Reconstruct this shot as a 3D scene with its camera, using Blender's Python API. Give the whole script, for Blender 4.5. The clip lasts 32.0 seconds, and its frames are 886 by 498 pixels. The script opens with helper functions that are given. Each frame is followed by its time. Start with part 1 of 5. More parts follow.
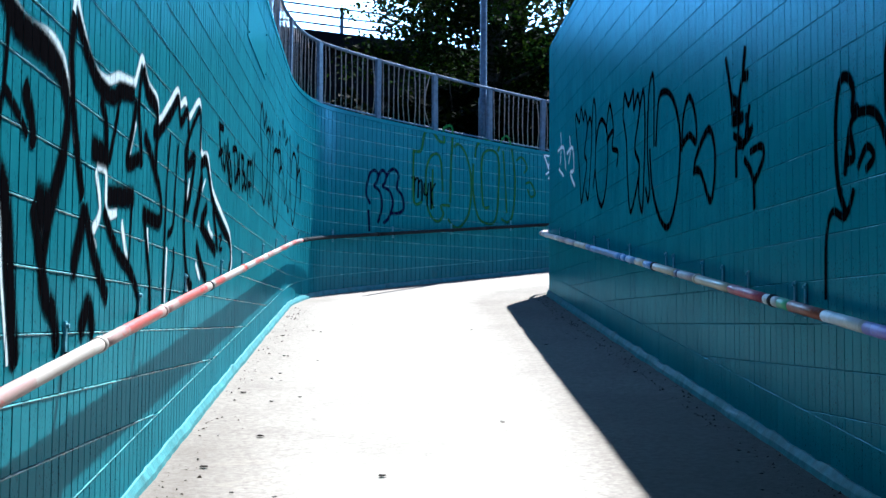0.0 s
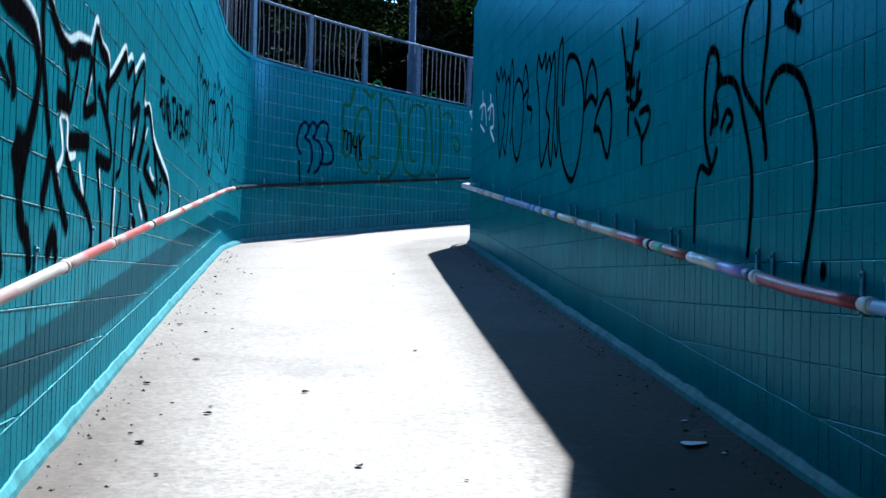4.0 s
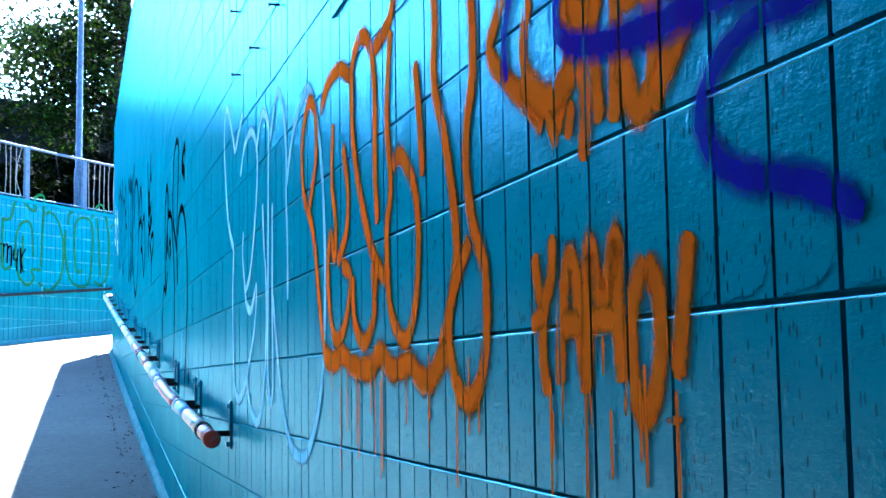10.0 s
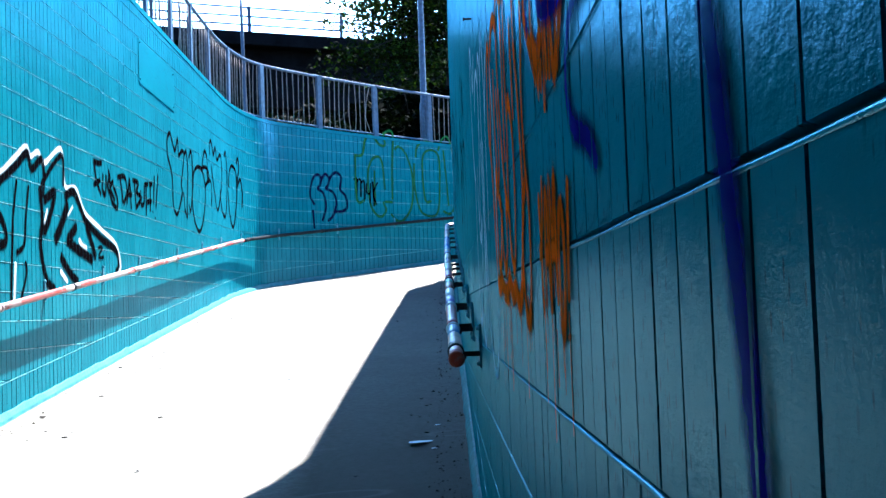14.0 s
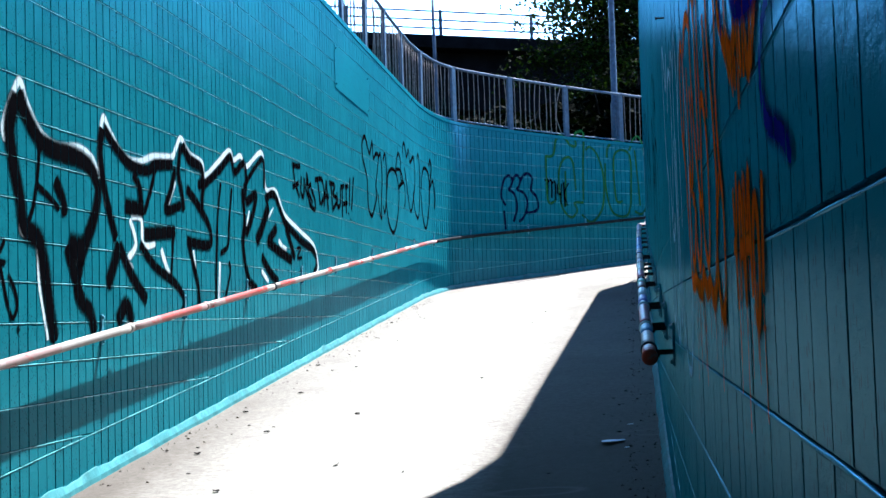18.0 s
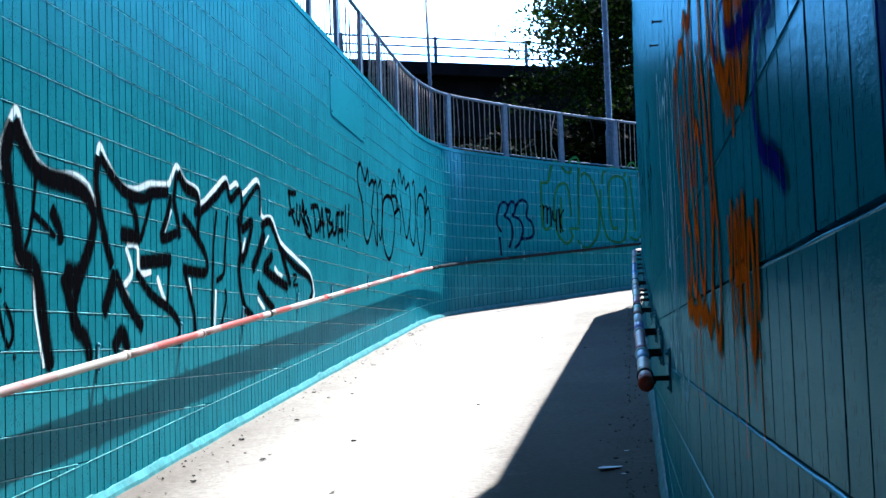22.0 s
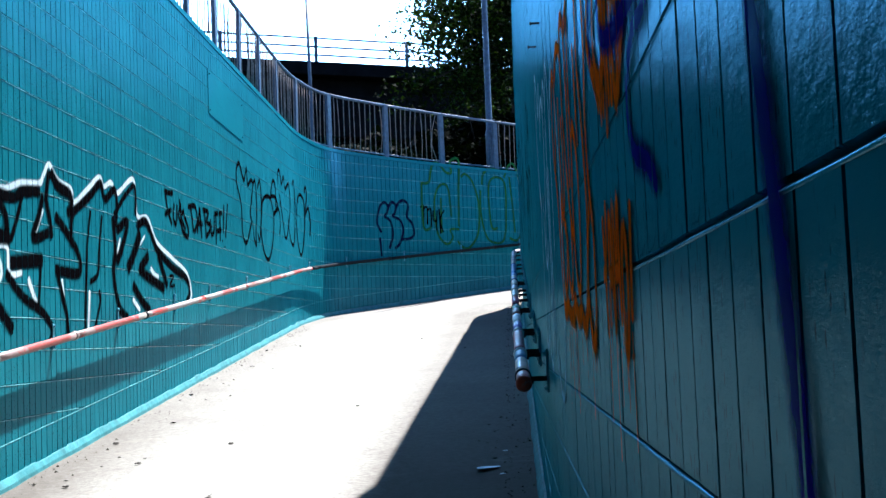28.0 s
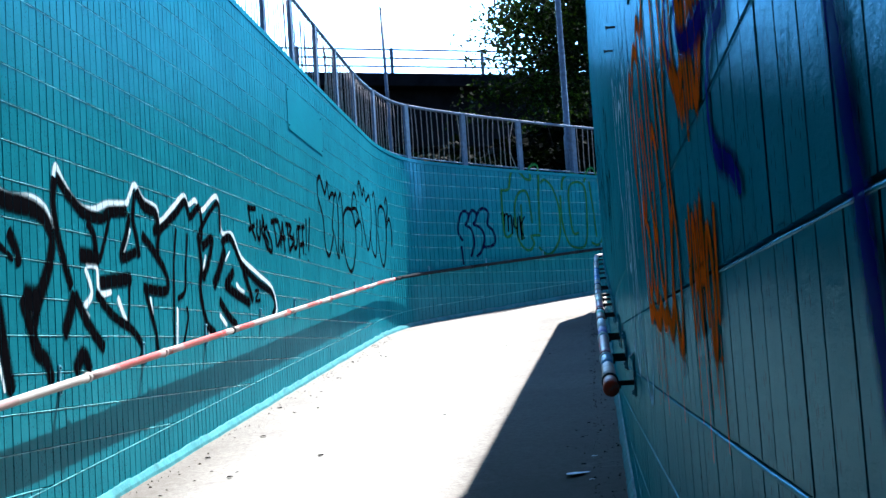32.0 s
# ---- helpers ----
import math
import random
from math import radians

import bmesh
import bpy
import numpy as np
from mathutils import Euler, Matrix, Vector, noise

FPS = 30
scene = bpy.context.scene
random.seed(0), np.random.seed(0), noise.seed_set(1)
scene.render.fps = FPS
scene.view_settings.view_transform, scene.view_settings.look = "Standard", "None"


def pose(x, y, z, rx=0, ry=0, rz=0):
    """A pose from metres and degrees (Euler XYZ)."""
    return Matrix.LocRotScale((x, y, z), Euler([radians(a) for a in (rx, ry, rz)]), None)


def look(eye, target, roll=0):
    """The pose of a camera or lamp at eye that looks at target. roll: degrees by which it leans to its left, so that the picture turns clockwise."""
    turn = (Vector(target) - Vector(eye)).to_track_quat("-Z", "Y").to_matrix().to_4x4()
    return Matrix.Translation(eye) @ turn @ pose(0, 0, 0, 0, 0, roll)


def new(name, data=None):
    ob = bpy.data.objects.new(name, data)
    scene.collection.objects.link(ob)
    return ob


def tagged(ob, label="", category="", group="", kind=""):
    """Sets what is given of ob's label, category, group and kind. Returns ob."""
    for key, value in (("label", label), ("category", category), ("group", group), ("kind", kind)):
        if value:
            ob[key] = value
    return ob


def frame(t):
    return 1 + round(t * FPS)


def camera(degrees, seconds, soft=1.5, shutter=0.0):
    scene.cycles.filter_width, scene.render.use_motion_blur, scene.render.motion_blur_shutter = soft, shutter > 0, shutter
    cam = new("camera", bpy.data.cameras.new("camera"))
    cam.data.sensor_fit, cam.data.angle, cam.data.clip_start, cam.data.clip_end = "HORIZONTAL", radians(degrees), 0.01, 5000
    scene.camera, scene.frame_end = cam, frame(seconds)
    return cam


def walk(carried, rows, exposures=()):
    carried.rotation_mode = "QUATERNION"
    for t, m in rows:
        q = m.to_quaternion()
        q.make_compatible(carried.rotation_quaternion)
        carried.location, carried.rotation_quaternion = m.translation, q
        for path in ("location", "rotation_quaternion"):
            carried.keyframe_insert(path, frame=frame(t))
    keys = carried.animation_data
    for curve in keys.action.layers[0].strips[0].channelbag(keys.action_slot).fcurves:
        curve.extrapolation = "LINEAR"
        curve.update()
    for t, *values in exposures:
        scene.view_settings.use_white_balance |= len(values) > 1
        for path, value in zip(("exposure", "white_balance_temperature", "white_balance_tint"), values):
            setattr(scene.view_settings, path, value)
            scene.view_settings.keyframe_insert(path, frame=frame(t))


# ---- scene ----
cam = camera(34.73, 32.0, soft=1.5)

# seconds, place of the eye, turn to the left, tilt up, roll
PATH = [
    (0.0, -1.662, 2.705, 1.226, -12.21, 4.12, 0.38),
    (0.5, -1.678, 2.072, 1.142, -11.02, 4.11, 0.39),
    (1.0, -1.689, 1.704, 1.099, -9.95, 3.98, 0.66),
    (1.5, -1.682, 1.637, 1.095, -9.49, 4.10, 1.11),
    (2.0, -1.691, 1.640, 1.089, -9.13, 4.34, 1.11),
    (2.5, -1.723, 1.655, 1.082, -9.72, 4.64, 1.17),
    (3.0, -1.748, 1.674, 1.076, -10.63, 4.20, 1.81),
    (3.5, -1.780, 1.694, 1.074, -12.16, 2.31, 0.79),
    (4.0, -1.803, 1.696, 1.100, -15.02, 2.31, 1.24),
    (4.5, -1.780, 1.705, 1.080, -22.83, 4.71, -2.33),
    (6.5, -1.379, 1.287, 1.103, -28.02, 7.57, -7.20),
    (7.0, -1.241, 1.084, 1.082, -31.98, 7.20, -10.09),
    (7.5, -1.081, 0.909, 1.092, -30.38, 6.76, -8.75),
    (8.0, -0.932, 0.666, 1.109, -31.98, 7.43, -9.15),
    (8.5, -0.832, 0.360, 1.119, -30.70, 9.04, -6.41),
    (9.0, -0.724, 0.150, 1.124, -30.67, 7.65, -2.97),
    (9.5, -0.614, -0.037, 1.129, -29.43, 8.58, -1.96),
    (10.0, -0.486, -0.181, 1.113, -24.65, 6.38, -0.81),
    (10.5, -0.355, -0.330, 1.124, -23.16, 7.56, -1.45),
    (11.0, -0.248, -0.473, 1.120, -17.37, 6.89, 0.94),
    (11.5, -0.162, -0.574, 1.131, -15.37, 5.56, 0.80),
    (12.0, -0.104, -0.602, 1.135, -15.15, 4.78, 1.17),
    (12.5, -0.086, -0.605, 1.123, -14.31, 3.98, 0.91),
    (13.0, -0.075, -0.615, 1.112, -14.31, 3.34, -0.86),
    (13.5, -0.066, -0.625, 1.110, -12.35, 3.04, -1.28),
    (14.0, -0.065, -0.642, 1.102, -9.68, 3.52, -2.00),
    (14.5, -0.066, -0.661, 1.091, -8.45, 3.53, -3.13),
    (16.5, -0.084, -0.726, 1.084, -4.63, 3.37, -0.56),
    (17.0, -0.083, -0.729, 1.083, -4.66, 3.95, -0.58),
    (17.5, -0.089, -0.734, 1.085, -3.57, 3.80, -1.28),
    (18.0, -0.086, -0.723, 1.087, -1.98, 3.81, -1.65),
    (18.5, -0.078, -0.699, 1.090, -1.31, 4.44, -1.65),
    (19.0, -0.081, -0.714, 1.091, -1.66, 5.29, -1.88),
    (19.5, -0.080, -0.709, 1.092, -1.44, 5.73, -1.93),
    (20.0, -0.083, -0.715, 1.092, -1.72, 5.50, -1.94),
    (20.5, -0.084, -0.713, 1.093, -1.85, 5.16, -1.86),
    (21.0, -0.086, -0.721, 1.092, -2.16, 5.11, -1.88),
    (21.5, -0.090, -0.734, 1.091, -2.25, 4.95, -1.70),
    (22.0, -0.088, -0.733, 1.089, -2.19, 4.87, -1.83),
    (22.5, -0.085, -0.726, 1.090, -2.17, 4.80, -1.74),
    (23.0, -0.085, -0.724, 1.091, -2.35, 4.83, -1.78),
    (23.5, -0.089, -0.734, 1.090, -2.26, 4.85, -1.93),
    (24.0, -0.089, -0.736, 1.092, -2.11, 4.78, -2.10),
    (24.5, -0.085, -0.722, 1.095, -1.93, 4.89, -2.33),
    (25.0, -0.080, -0.726, 1.089, -3.56, 4.21, -2.32),
    (25.5, -0.087, -0.755, 1.089, -5.73, 3.16, -2.13),
    (27.5, -0.075, -0.710, 1.091, -7.15, 4.23, -2.14),
    (28.0, -0.075, -0.703, 1.092, -7.02, 4.72, -2.20),
    (28.5, -0.075, -0.708, 1.094, -6.89, 5.24, -2.80),
    (29.0, -0.080, -0.720, 1.093, -6.85, 6.19, -2.83),
    (29.5, -0.078, -0.716, 1.092, -6.61, 5.80, -2.97),
    (30.0, -0.074, -0.702, 1.094, -6.37, 5.26, -3.08),
    (30.5, -0.081, -0.720, 1.092, -6.17, 5.19, -3.03),
    (31.0, -0.078, -0.708, 1.094, -5.40, 5.17, -3.35),
    (31.5, -0.079, -0.711, 1.094, -4.35, 5.21, -3.40),
    (32.0, -0.082, -0.722, 1.093, -3.74, 5.20, -3.71),
]


def aim(x, y, z, yaw, tilt, roll):
    a, b = radians(yaw), radians(tilt)
    way = (-math.sin(a) * math.cos(b), math.cos(a) * math.cos(b), math.sin(b))
    return look((x, y, z), (x + way[0], y + way[1], z + way[2]), roll)


walk(cam, [(row[0], aim(*row[1:])) for row in PATH],
     exposures=(
         (0.0, 2.30, 5500, 10), (2.0, 2.25, 5400, 10), (4.5, 2.10, 5250, 10), (6.5, 3.80, 5100, 10), (8.0, 4.30, 5100, 10), (9.5, 4.70, 5200, 10),
         (11.0, 4.85, 5250, 10), (12.0, 4.25, 5250, 10), (13.0, 3.78, 5300, 10), (14.5, 2.98, 5400, 10), (16.5, 2.45, 5500, 10), (25.5, 2.42, 5550, 10),
         (28.0, 2.36, 5550, 10), (32.0, 2.50, 5550, 10)))

# ---- light ----
SUN_AZ, SUN_EL = radians(34), radians(64)  # from +y towards +x
world = bpy.data.worlds.new("sky")
scene.world = world
world.use_nodes = True
wn = world.node_tree.nodes
sky = wn.new("ShaderNodeTexSky")
sky.sky_type = "NISHITA"
sky.sun_disc = False
sky.sun_elevation, sky.sun_rotation = SUN_EL, SUN_AZ
sky.air_density, sky.dust_density, sky.ozone_density = 1.3, 0.4, 9.0
world.node_tree.links.new(sky.outputs[0], wn["Background"].inputs[0])
wn["Background"].inputs[1].default_value = 0.043
sun = new("sun", bpy.data.lights.new("sun", "SUN"))
sun.data.energy, sun.data.angle, sun.data.color = 5.0, radians(0.55), (1.0, 0.94, 0.82)
sun_way = Vector((math.sin(SUN_AZ) * math.cos(SUN_EL), math.cos(SUN_AZ) * math.cos(SUN_EL), math.sin(SUN_EL)))
sun.matrix_world = look(sun_way * 60, (0, 0, 0))


# ---- the bright hazy sky low over the horizon ----
haze = bpy.data.materials.new("bright_haze")
haze.use_nodes = True
haze.node_tree.nodes.remove(haze.node_tree.nodes["Principled BSDF"])
glow = haze.node_tree.nodes.new("ShaderNodeEmission")
glow.inputs[0].default_value, glow.inputs[1].default_value = (0.36, 0.66, 1.0, 1), 2.4
haze.node_tree.links.new(glow.outputs[0], haze.node_tree.nodes["Material Output"].inputs[0])
backdrop = bpy.data.meshes.new("backdrop")
around = [(360 * math.sin(radians(a)), 360 * math.cos(radians(a))) for a in range(-20, 69, 4)]
backdrop.from_pydata([(x, y, z) for x, y in around for z in (0.0, 175.0)], [], [(2 * i, 2 * i + 1, 2 * i + 3, 2 * i + 2) for i in range(len(around) - 1)])
backdrop.materials.append(haze)
tagged(new("backdrop", backdrop), "bright white hazy sky low over the horizon", "sky", kind="structure")


# ---- materials ----
def material(name, build):
    m = bpy.data.materials.new(name)
    m.use_nodes = True
    nt = m.node_tree
    build(nt, nt.nodes["Principled BSDF"])
    return m


def node(nt, kind, **values):
    n = nt.nodes.new(kind)
    for key, value in values.items():
        if key in n.inputs:
            n.inputs[key].default_value = value
    return n


def noise_of(nt, scale, detail=4.0, rough=0.6, vector=None):
    n = node(nt, "ShaderNodeTexNoise", Scale=scale, Detail=detail, Roughness=rough)
    nt.links.new(vector or node(nt, "ShaderNodeTexCoord").outputs["Object"], n.inputs["Vector"])
    return n.outputs["Fac"]


def ramp(nt, fac, *stops):
    r = nt.nodes.new("ShaderNodeValToRGB")
    nt.links.new(fac, r.inputs[0])
    while len(r.color_ramp.elements) < len(stops):
        r.color_ramp.elements.new(0.5)
    for e, (at, c) in zip(r.color_ramp.elements, stops):
        e.position, e.color = at, (*c, 1)
    return r.outputs[0]


def mix(nt, fac, a, b, mode="MIX"):
    m = nt.nodes.new("ShaderNodeMix")
    m.data_type, m.blend_type = "RGBA", mode
    for key, value in ((0, fac), (6, a), (7, b)):
        if isinstance(value, bpy.types.NodeSocket):
            nt.links.new(value, m.inputs[key])
        else:
            m.inputs[key].default_value = value if key == 0 else (*value, 1)
    return m.outputs[2]


def bump(nt, bsdf, height, strength, distance):
    b = node(nt, "ShaderNodeBump", Strength=strength, Distance=distance)
    nt.links.new(height, b.inputs["Height"])
    nt.links.new(b.outputs[0], bsdf.inputs["Normal"])


def plain(name, colour, rough=0.6, metal=0.0, vary=0.25, scale=12.0, relief=0.002, gloss=0.2):
    def build(nt, b):
        f = noise_of(nt, scale, 6.0)
        dark = tuple(c * (1 - vary) for c in colour)
        light = tuple(min(1, c * (1 + vary)) for c in colour)
        nt.links.new(ramp(nt, f, (0.3, dark), (0.7, light)), b.inputs["Base Color"])
        b.inputs["Roughness"].default_value, b.inputs["Metallic"].default_value = rough, metal
        b.inputs["Specular IOR Level"].default_value = gloss
        if relief:
            bump(nt, b, noise_of(nt, scale * 6, 5.0), 0.5, relief)
    return material(name, build)


def wall_paint(name, low, high):
    """Thick gloss masonry paint over scored blocks: roller stipple, drips, scuffs, each block a shade of its own."""
    def build(nt, b):
        shift = node(nt, "ShaderNodeVectorMath")
        shift.operation = "ADD"
        nt.links.new(node(nt, "ShaderNodeTexCoord").outputs["Object"], shift.inputs[0])
        nt.links.new(nt.nodes.new("ShaderNodeObjectInfo").outputs["Location"], shift.inputs[1])
        pos = shift.outputs[0]
        big, fine = noise_of(nt, 0.9, 5.0, 0.6, pos), noise_of(nt, 38.0, 6.0, 0.65, pos)
        colour = ramp(nt, big, (0.3, low), (0.7, high))
        isl = node(nt, "ShaderNodeNewGeometry").outputs["Random Per Island"]
        colour = mix(nt, 0.18, colour, ramp(nt, isl, (0.0, tuple(c * 0.72 for c in low)), (1.0, tuple(min(1, c * 1.2) for c in high))))
        stretch = node(nt, "ShaderNodeMapping", Scale=(9.0, 9.0, 0.8))
        nt.links.new(pos, stretch.inputs[0])
        streak = noise_of(nt, 2.2, 5.0, 0.7, stretch.outputs[0])
        colour = mix(nt, ramp(nt, streak, (0.60, (0, 0, 0)), (0.80, (0.35, 0.35, 0.35))), colour, (0.02, 0.05, 0.06))
        tall = node(nt, "ShaderNodeMapping", Scale=(1.0, 1.0, 0.38))
        nt.links.new(pos, tall.inputs[0])
        pit = node(nt, "ShaderNodeTexVoronoi", Scale=125.0)
        nt.links.new(tall.outputs[0], pit.inputs["Vector"])
        some = node(nt, "ShaderNodeSeparateColor")
        nt.links.new(pit.outputs["Color"], some.inputs[0])
        deep = node(nt, "ShaderNodeMath")
        deep.operation = "MULTIPLY"
        nt.links.new(ramp(nt, pit.outputs["Distance"], (0.24, (1, 1, 1)), (0.36, (0, 0, 0))), deep.inputs[0])
        nt.links.new(ramp(nt, some.outputs[0], (0.62, (0, 0, 0)), (0.68, (1, 1, 1))), deep.inputs[1])
        held = node(nt, "ShaderNodeMath")
        held.operation = "MULTIPLY"
        nt.links.new(deep.outputs[0], held.inputs[0])
        nt.links.new(ramp(nt, noise_of(nt, 3.5, 3.0, 0.6, pos), (0.40, (0, 0, 0)), (0.52, (1, 1, 1))), held.inputs[1])
        colour = mix(nt, held.outputs[0], colour, (0.002, 0.02, 0.03))
        nt.nodes.remove(b)
        coat = nt.nodes.new("ShaderNodeBsdfDiffuse")
        nt.links.new(colour, coat.inputs["Color"])
        # the blue of reflected sky is put into this sheen's colour
        tinted_shine = node(nt, "ShaderNodeBsdfAnisotropic", Color=(0.34, 0.69, 0.92, 1))
        nt.links.new(ramp(nt, streak, (0.3, (0.13, 0.13, 0.13)), (0.7, (0.24, 0.24, 0.24))), tinted_shine.inputs["Roughness"])
        facing = node(nt, "ShaderNodeFresnel", IOR=1.5)
        share = ramp(nt, facing.outputs[0], (0.0, (0, 0, 0)), (0.06, (0.045, 0.045, 0.045)), (0.16, (0.065, 0.065, 0.065)), (0.5, (0.18, 0.18, 0.18)))
        whole = nt.nodes.new("ShaderNodeMixShader")
        nt.links.new(share, whole.inputs[0])
        nt.links.new(coat.outputs[0], whole.inputs[1])
        # rough grazing veil, its teal painted into the reflection
        tinted_veil = node(nt, "ShaderNodeBsdfAnisotropic", Color=(0.22, 0.76, 0.84, 1), Roughness=0.62)
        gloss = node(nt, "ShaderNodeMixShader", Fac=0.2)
        nt.links.new(tinted_shine.outputs[0], gloss.inputs[1])
        nt.links.new(tinted_veil.outputs[0], gloss.inputs[2])
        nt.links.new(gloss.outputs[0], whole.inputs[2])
        nt.links.new(whole.outputs[0], nt.nodes["Material Output"].inputs[0])
        both = node(nt, "ShaderNodeMath")
        both.operation = "ADD"
        nt.links.new(fine, both.inputs[0])
        # brush strokes that run along the wall
        brush = node(nt, "ShaderNodeMapping", Scale=(4.0, 4.0, 22.0))
        nt.links.new(pos, brush.inputs[0])
        strokes = node(nt, "ShaderNodeMath")
        strokes.operation = "MULTIPLY_ADD"
        nt.links.new(noise_of(nt, 3.2, 5.0, 0.7, brush.outputs[0]), strokes.inputs[0])
        strokes.inputs[1].default_value = 0.45
        nt.links.new(noise_of(nt, 11.0, 4.0, 0.5, pos), strokes.inputs[2])
        # nibs and sags of thick paint
        nib = node(nt, "ShaderNodeTexVoronoi", Scale=52.0)
        nt.links.new(tall.outputs[0], nib.inputs["Vector"])
        few = node(nt, "ShaderNodeSeparateColor")
        nt.links.new(nib.outputs["Color"], few.inputs[0])
        knob = node(nt, "ShaderNodeMath")
        knob.operation = "MULTIPLY"
        nt.links.new(ramp(nt, nib.outputs["Distance"], (0.05, (1, 1, 1)), (0.30, (0, 0, 0))), knob.inputs[0])
        nt.links.new(ramp(nt, few.outputs[1], (0.84, (0, 0, 0)), (0.92, (1, 1, 1))), knob.inputs[1])
        lumps = node(nt, "ShaderNodeMath")
        lumps.operation = "MULTIPLY_ADD"
        nt.links.new(knob.outputs[0], lumps.inputs[0])
        lumps.inputs[1].default_value = 0.5
        nt.links.new(strokes.outputs[0], lumps.inputs[2])
        nt.links.new(lumps.outputs[0], both.inputs[1])
        bump(nt, coat, both.outputs[0], 0.5, 0.006)
        bump(nt, tinted_shine, both.outputs[0], 0.34, 0.005)
        bump(nt, tinted_veil, both.outputs[0], 0.5, 0.005)
    return material(name, build)


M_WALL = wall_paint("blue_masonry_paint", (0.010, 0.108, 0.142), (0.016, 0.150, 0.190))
# lighter than the wall paint: the beads' sun highlight is in the colour
M_BEAD = plain("highlit_bead_paint", (0.07, 0.30, 0.34), 0.26, 0, 0.6, 9, 0.004, 0.8)
M_JOINT = plain("painted_joint", (0.007, 0.078, 0.108), 0.9, 0, 0.4, 20, 0.003, 0.0)
M_KERB = plain("pale_blue_skirting_paint", (0.04, 0.16, 0.18), 0.6, 0, 0.35, 9, 0.006)


def build_floor(nt, b):
    pos = node(nt, "ShaderNodeTexCoord").outputs["Object"]
    across = node(nt, "ShaderNodeSeparateXYZ")
    nt.links.new(node(nt, "ShaderNodeTexCoord").outputs["UV"], across.inputs[0])
    big, mid, fine = noise_of(nt, 0.9, 6.0, 0.65, pos), noise_of(nt, 24.0, 8.0, 0.8, pos), noise_of(nt, 170.0, 3.0, 0.6, pos)
    colour = ramp(nt, mid, (0.30, (0.100, 0.090, 0.080)), (0.62, (0.250, 0.232, 0.211)))
    colour = mix(nt, ramp(nt, big, (0.48, (0, 0, 0)), (0.70, (0.45, 0.45, 0.45))), colour, (0.10, 0.09, 0.08))
    # dust and dirt trodden to both sides; the wide right band also paints in shade
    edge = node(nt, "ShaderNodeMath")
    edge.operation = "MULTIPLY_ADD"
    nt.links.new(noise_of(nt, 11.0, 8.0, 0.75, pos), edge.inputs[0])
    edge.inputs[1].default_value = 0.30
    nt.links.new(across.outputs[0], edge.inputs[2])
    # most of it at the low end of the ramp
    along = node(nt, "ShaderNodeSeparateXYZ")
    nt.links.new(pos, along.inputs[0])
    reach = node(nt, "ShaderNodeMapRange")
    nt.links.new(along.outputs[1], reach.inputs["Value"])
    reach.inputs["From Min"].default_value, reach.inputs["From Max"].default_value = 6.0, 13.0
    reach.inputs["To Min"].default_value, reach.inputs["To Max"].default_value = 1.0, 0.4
    dirt_and_shade = node(nt, "ShaderNodeMath")
    dirt_and_shade.operation = "MULTIPLY"
    nt.links.new(ramp(nt, edge.outputs[0], (0.60, (0, 0, 0)), (1.02, (0.95, 0.95, 0.95))), dirt_and_shade.inputs[0])
    nt.links.new(reach.outputs[0], dirt_and_shade.inputs[1])
    colour = mix(nt, dirt_and_shade.outputs[0], colour, (0.040, 0.030, 0.023))
    specks = noise_of(nt, 60.0, 4.0, 0.7, pos)
    colour = mix(nt, ramp(nt, specks, (0.60, (0, 0, 0)), (0.66, (0.6, 0.6, 0.6))), colour, (0.075, 0.064, 0.054))
    colour = mix(nt, ramp(nt, fine, (0.66, (0, 0, 0)), (0.74, (0.6, 0.6, 0.6))), colour, (0.06, 0.05, 0.045))
    stretch = node(nt, "ShaderNodeMapping", Scale=(1.0, 2.6, 1.0), Rotation=(0, 0, 0.5))
    nt.links.new(pos, stretch.inputs[0])
    stain = node(nt, "ShaderNodeTexVoronoi", Scale=0.8)
    nt.links.new(stretch.outputs[0], stain.inputs["Vector"])
    ring = ramp(nt, stain.outputs["Distance"], (0.16, (0, 0, 0)), (0.20, (0.35, 0.35, 0.35)), (0.25, (0, 0, 0)))
    colour = mix(nt, ring, colour, (0.16, 0.14, 0.12))
    nt.links.new(colour, b.inputs["Base Color"])
    b.inputs["Roughness"].default_value = 0.85
    b.inputs["Specular IOR Level"].default_value = 0.1
    bump(nt, b, fine, 0.4, 0.004)


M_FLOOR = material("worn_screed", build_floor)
M_POST = plain("blue_grey_rail_paint", (0.060, 0.090, 0.145), 0.45, 0.0, 0.4, 14, 0.003)
M_BAR = plain("rusty_baluster_paint", (0.17, 0.145, 0.14), 0.6, 0.0, 0.5, 25, 0.003)
M_CONC = plain("weathered_concrete", (0.20, 0.19, 0.17), 0.85, 0, 0.35, 3, 0.01)
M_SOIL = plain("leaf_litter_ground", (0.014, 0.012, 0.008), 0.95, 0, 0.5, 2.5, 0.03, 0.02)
M_BARK = plain("dark_bark", (0.018, 0.015, 0.012), 0.9, 0, 0.5, 14, 0.03)
M_BRACKET = plain("painted_bracket", (0.05, 0.22, 0.30), 0.45, 0, 0.4, 30, 0.002)


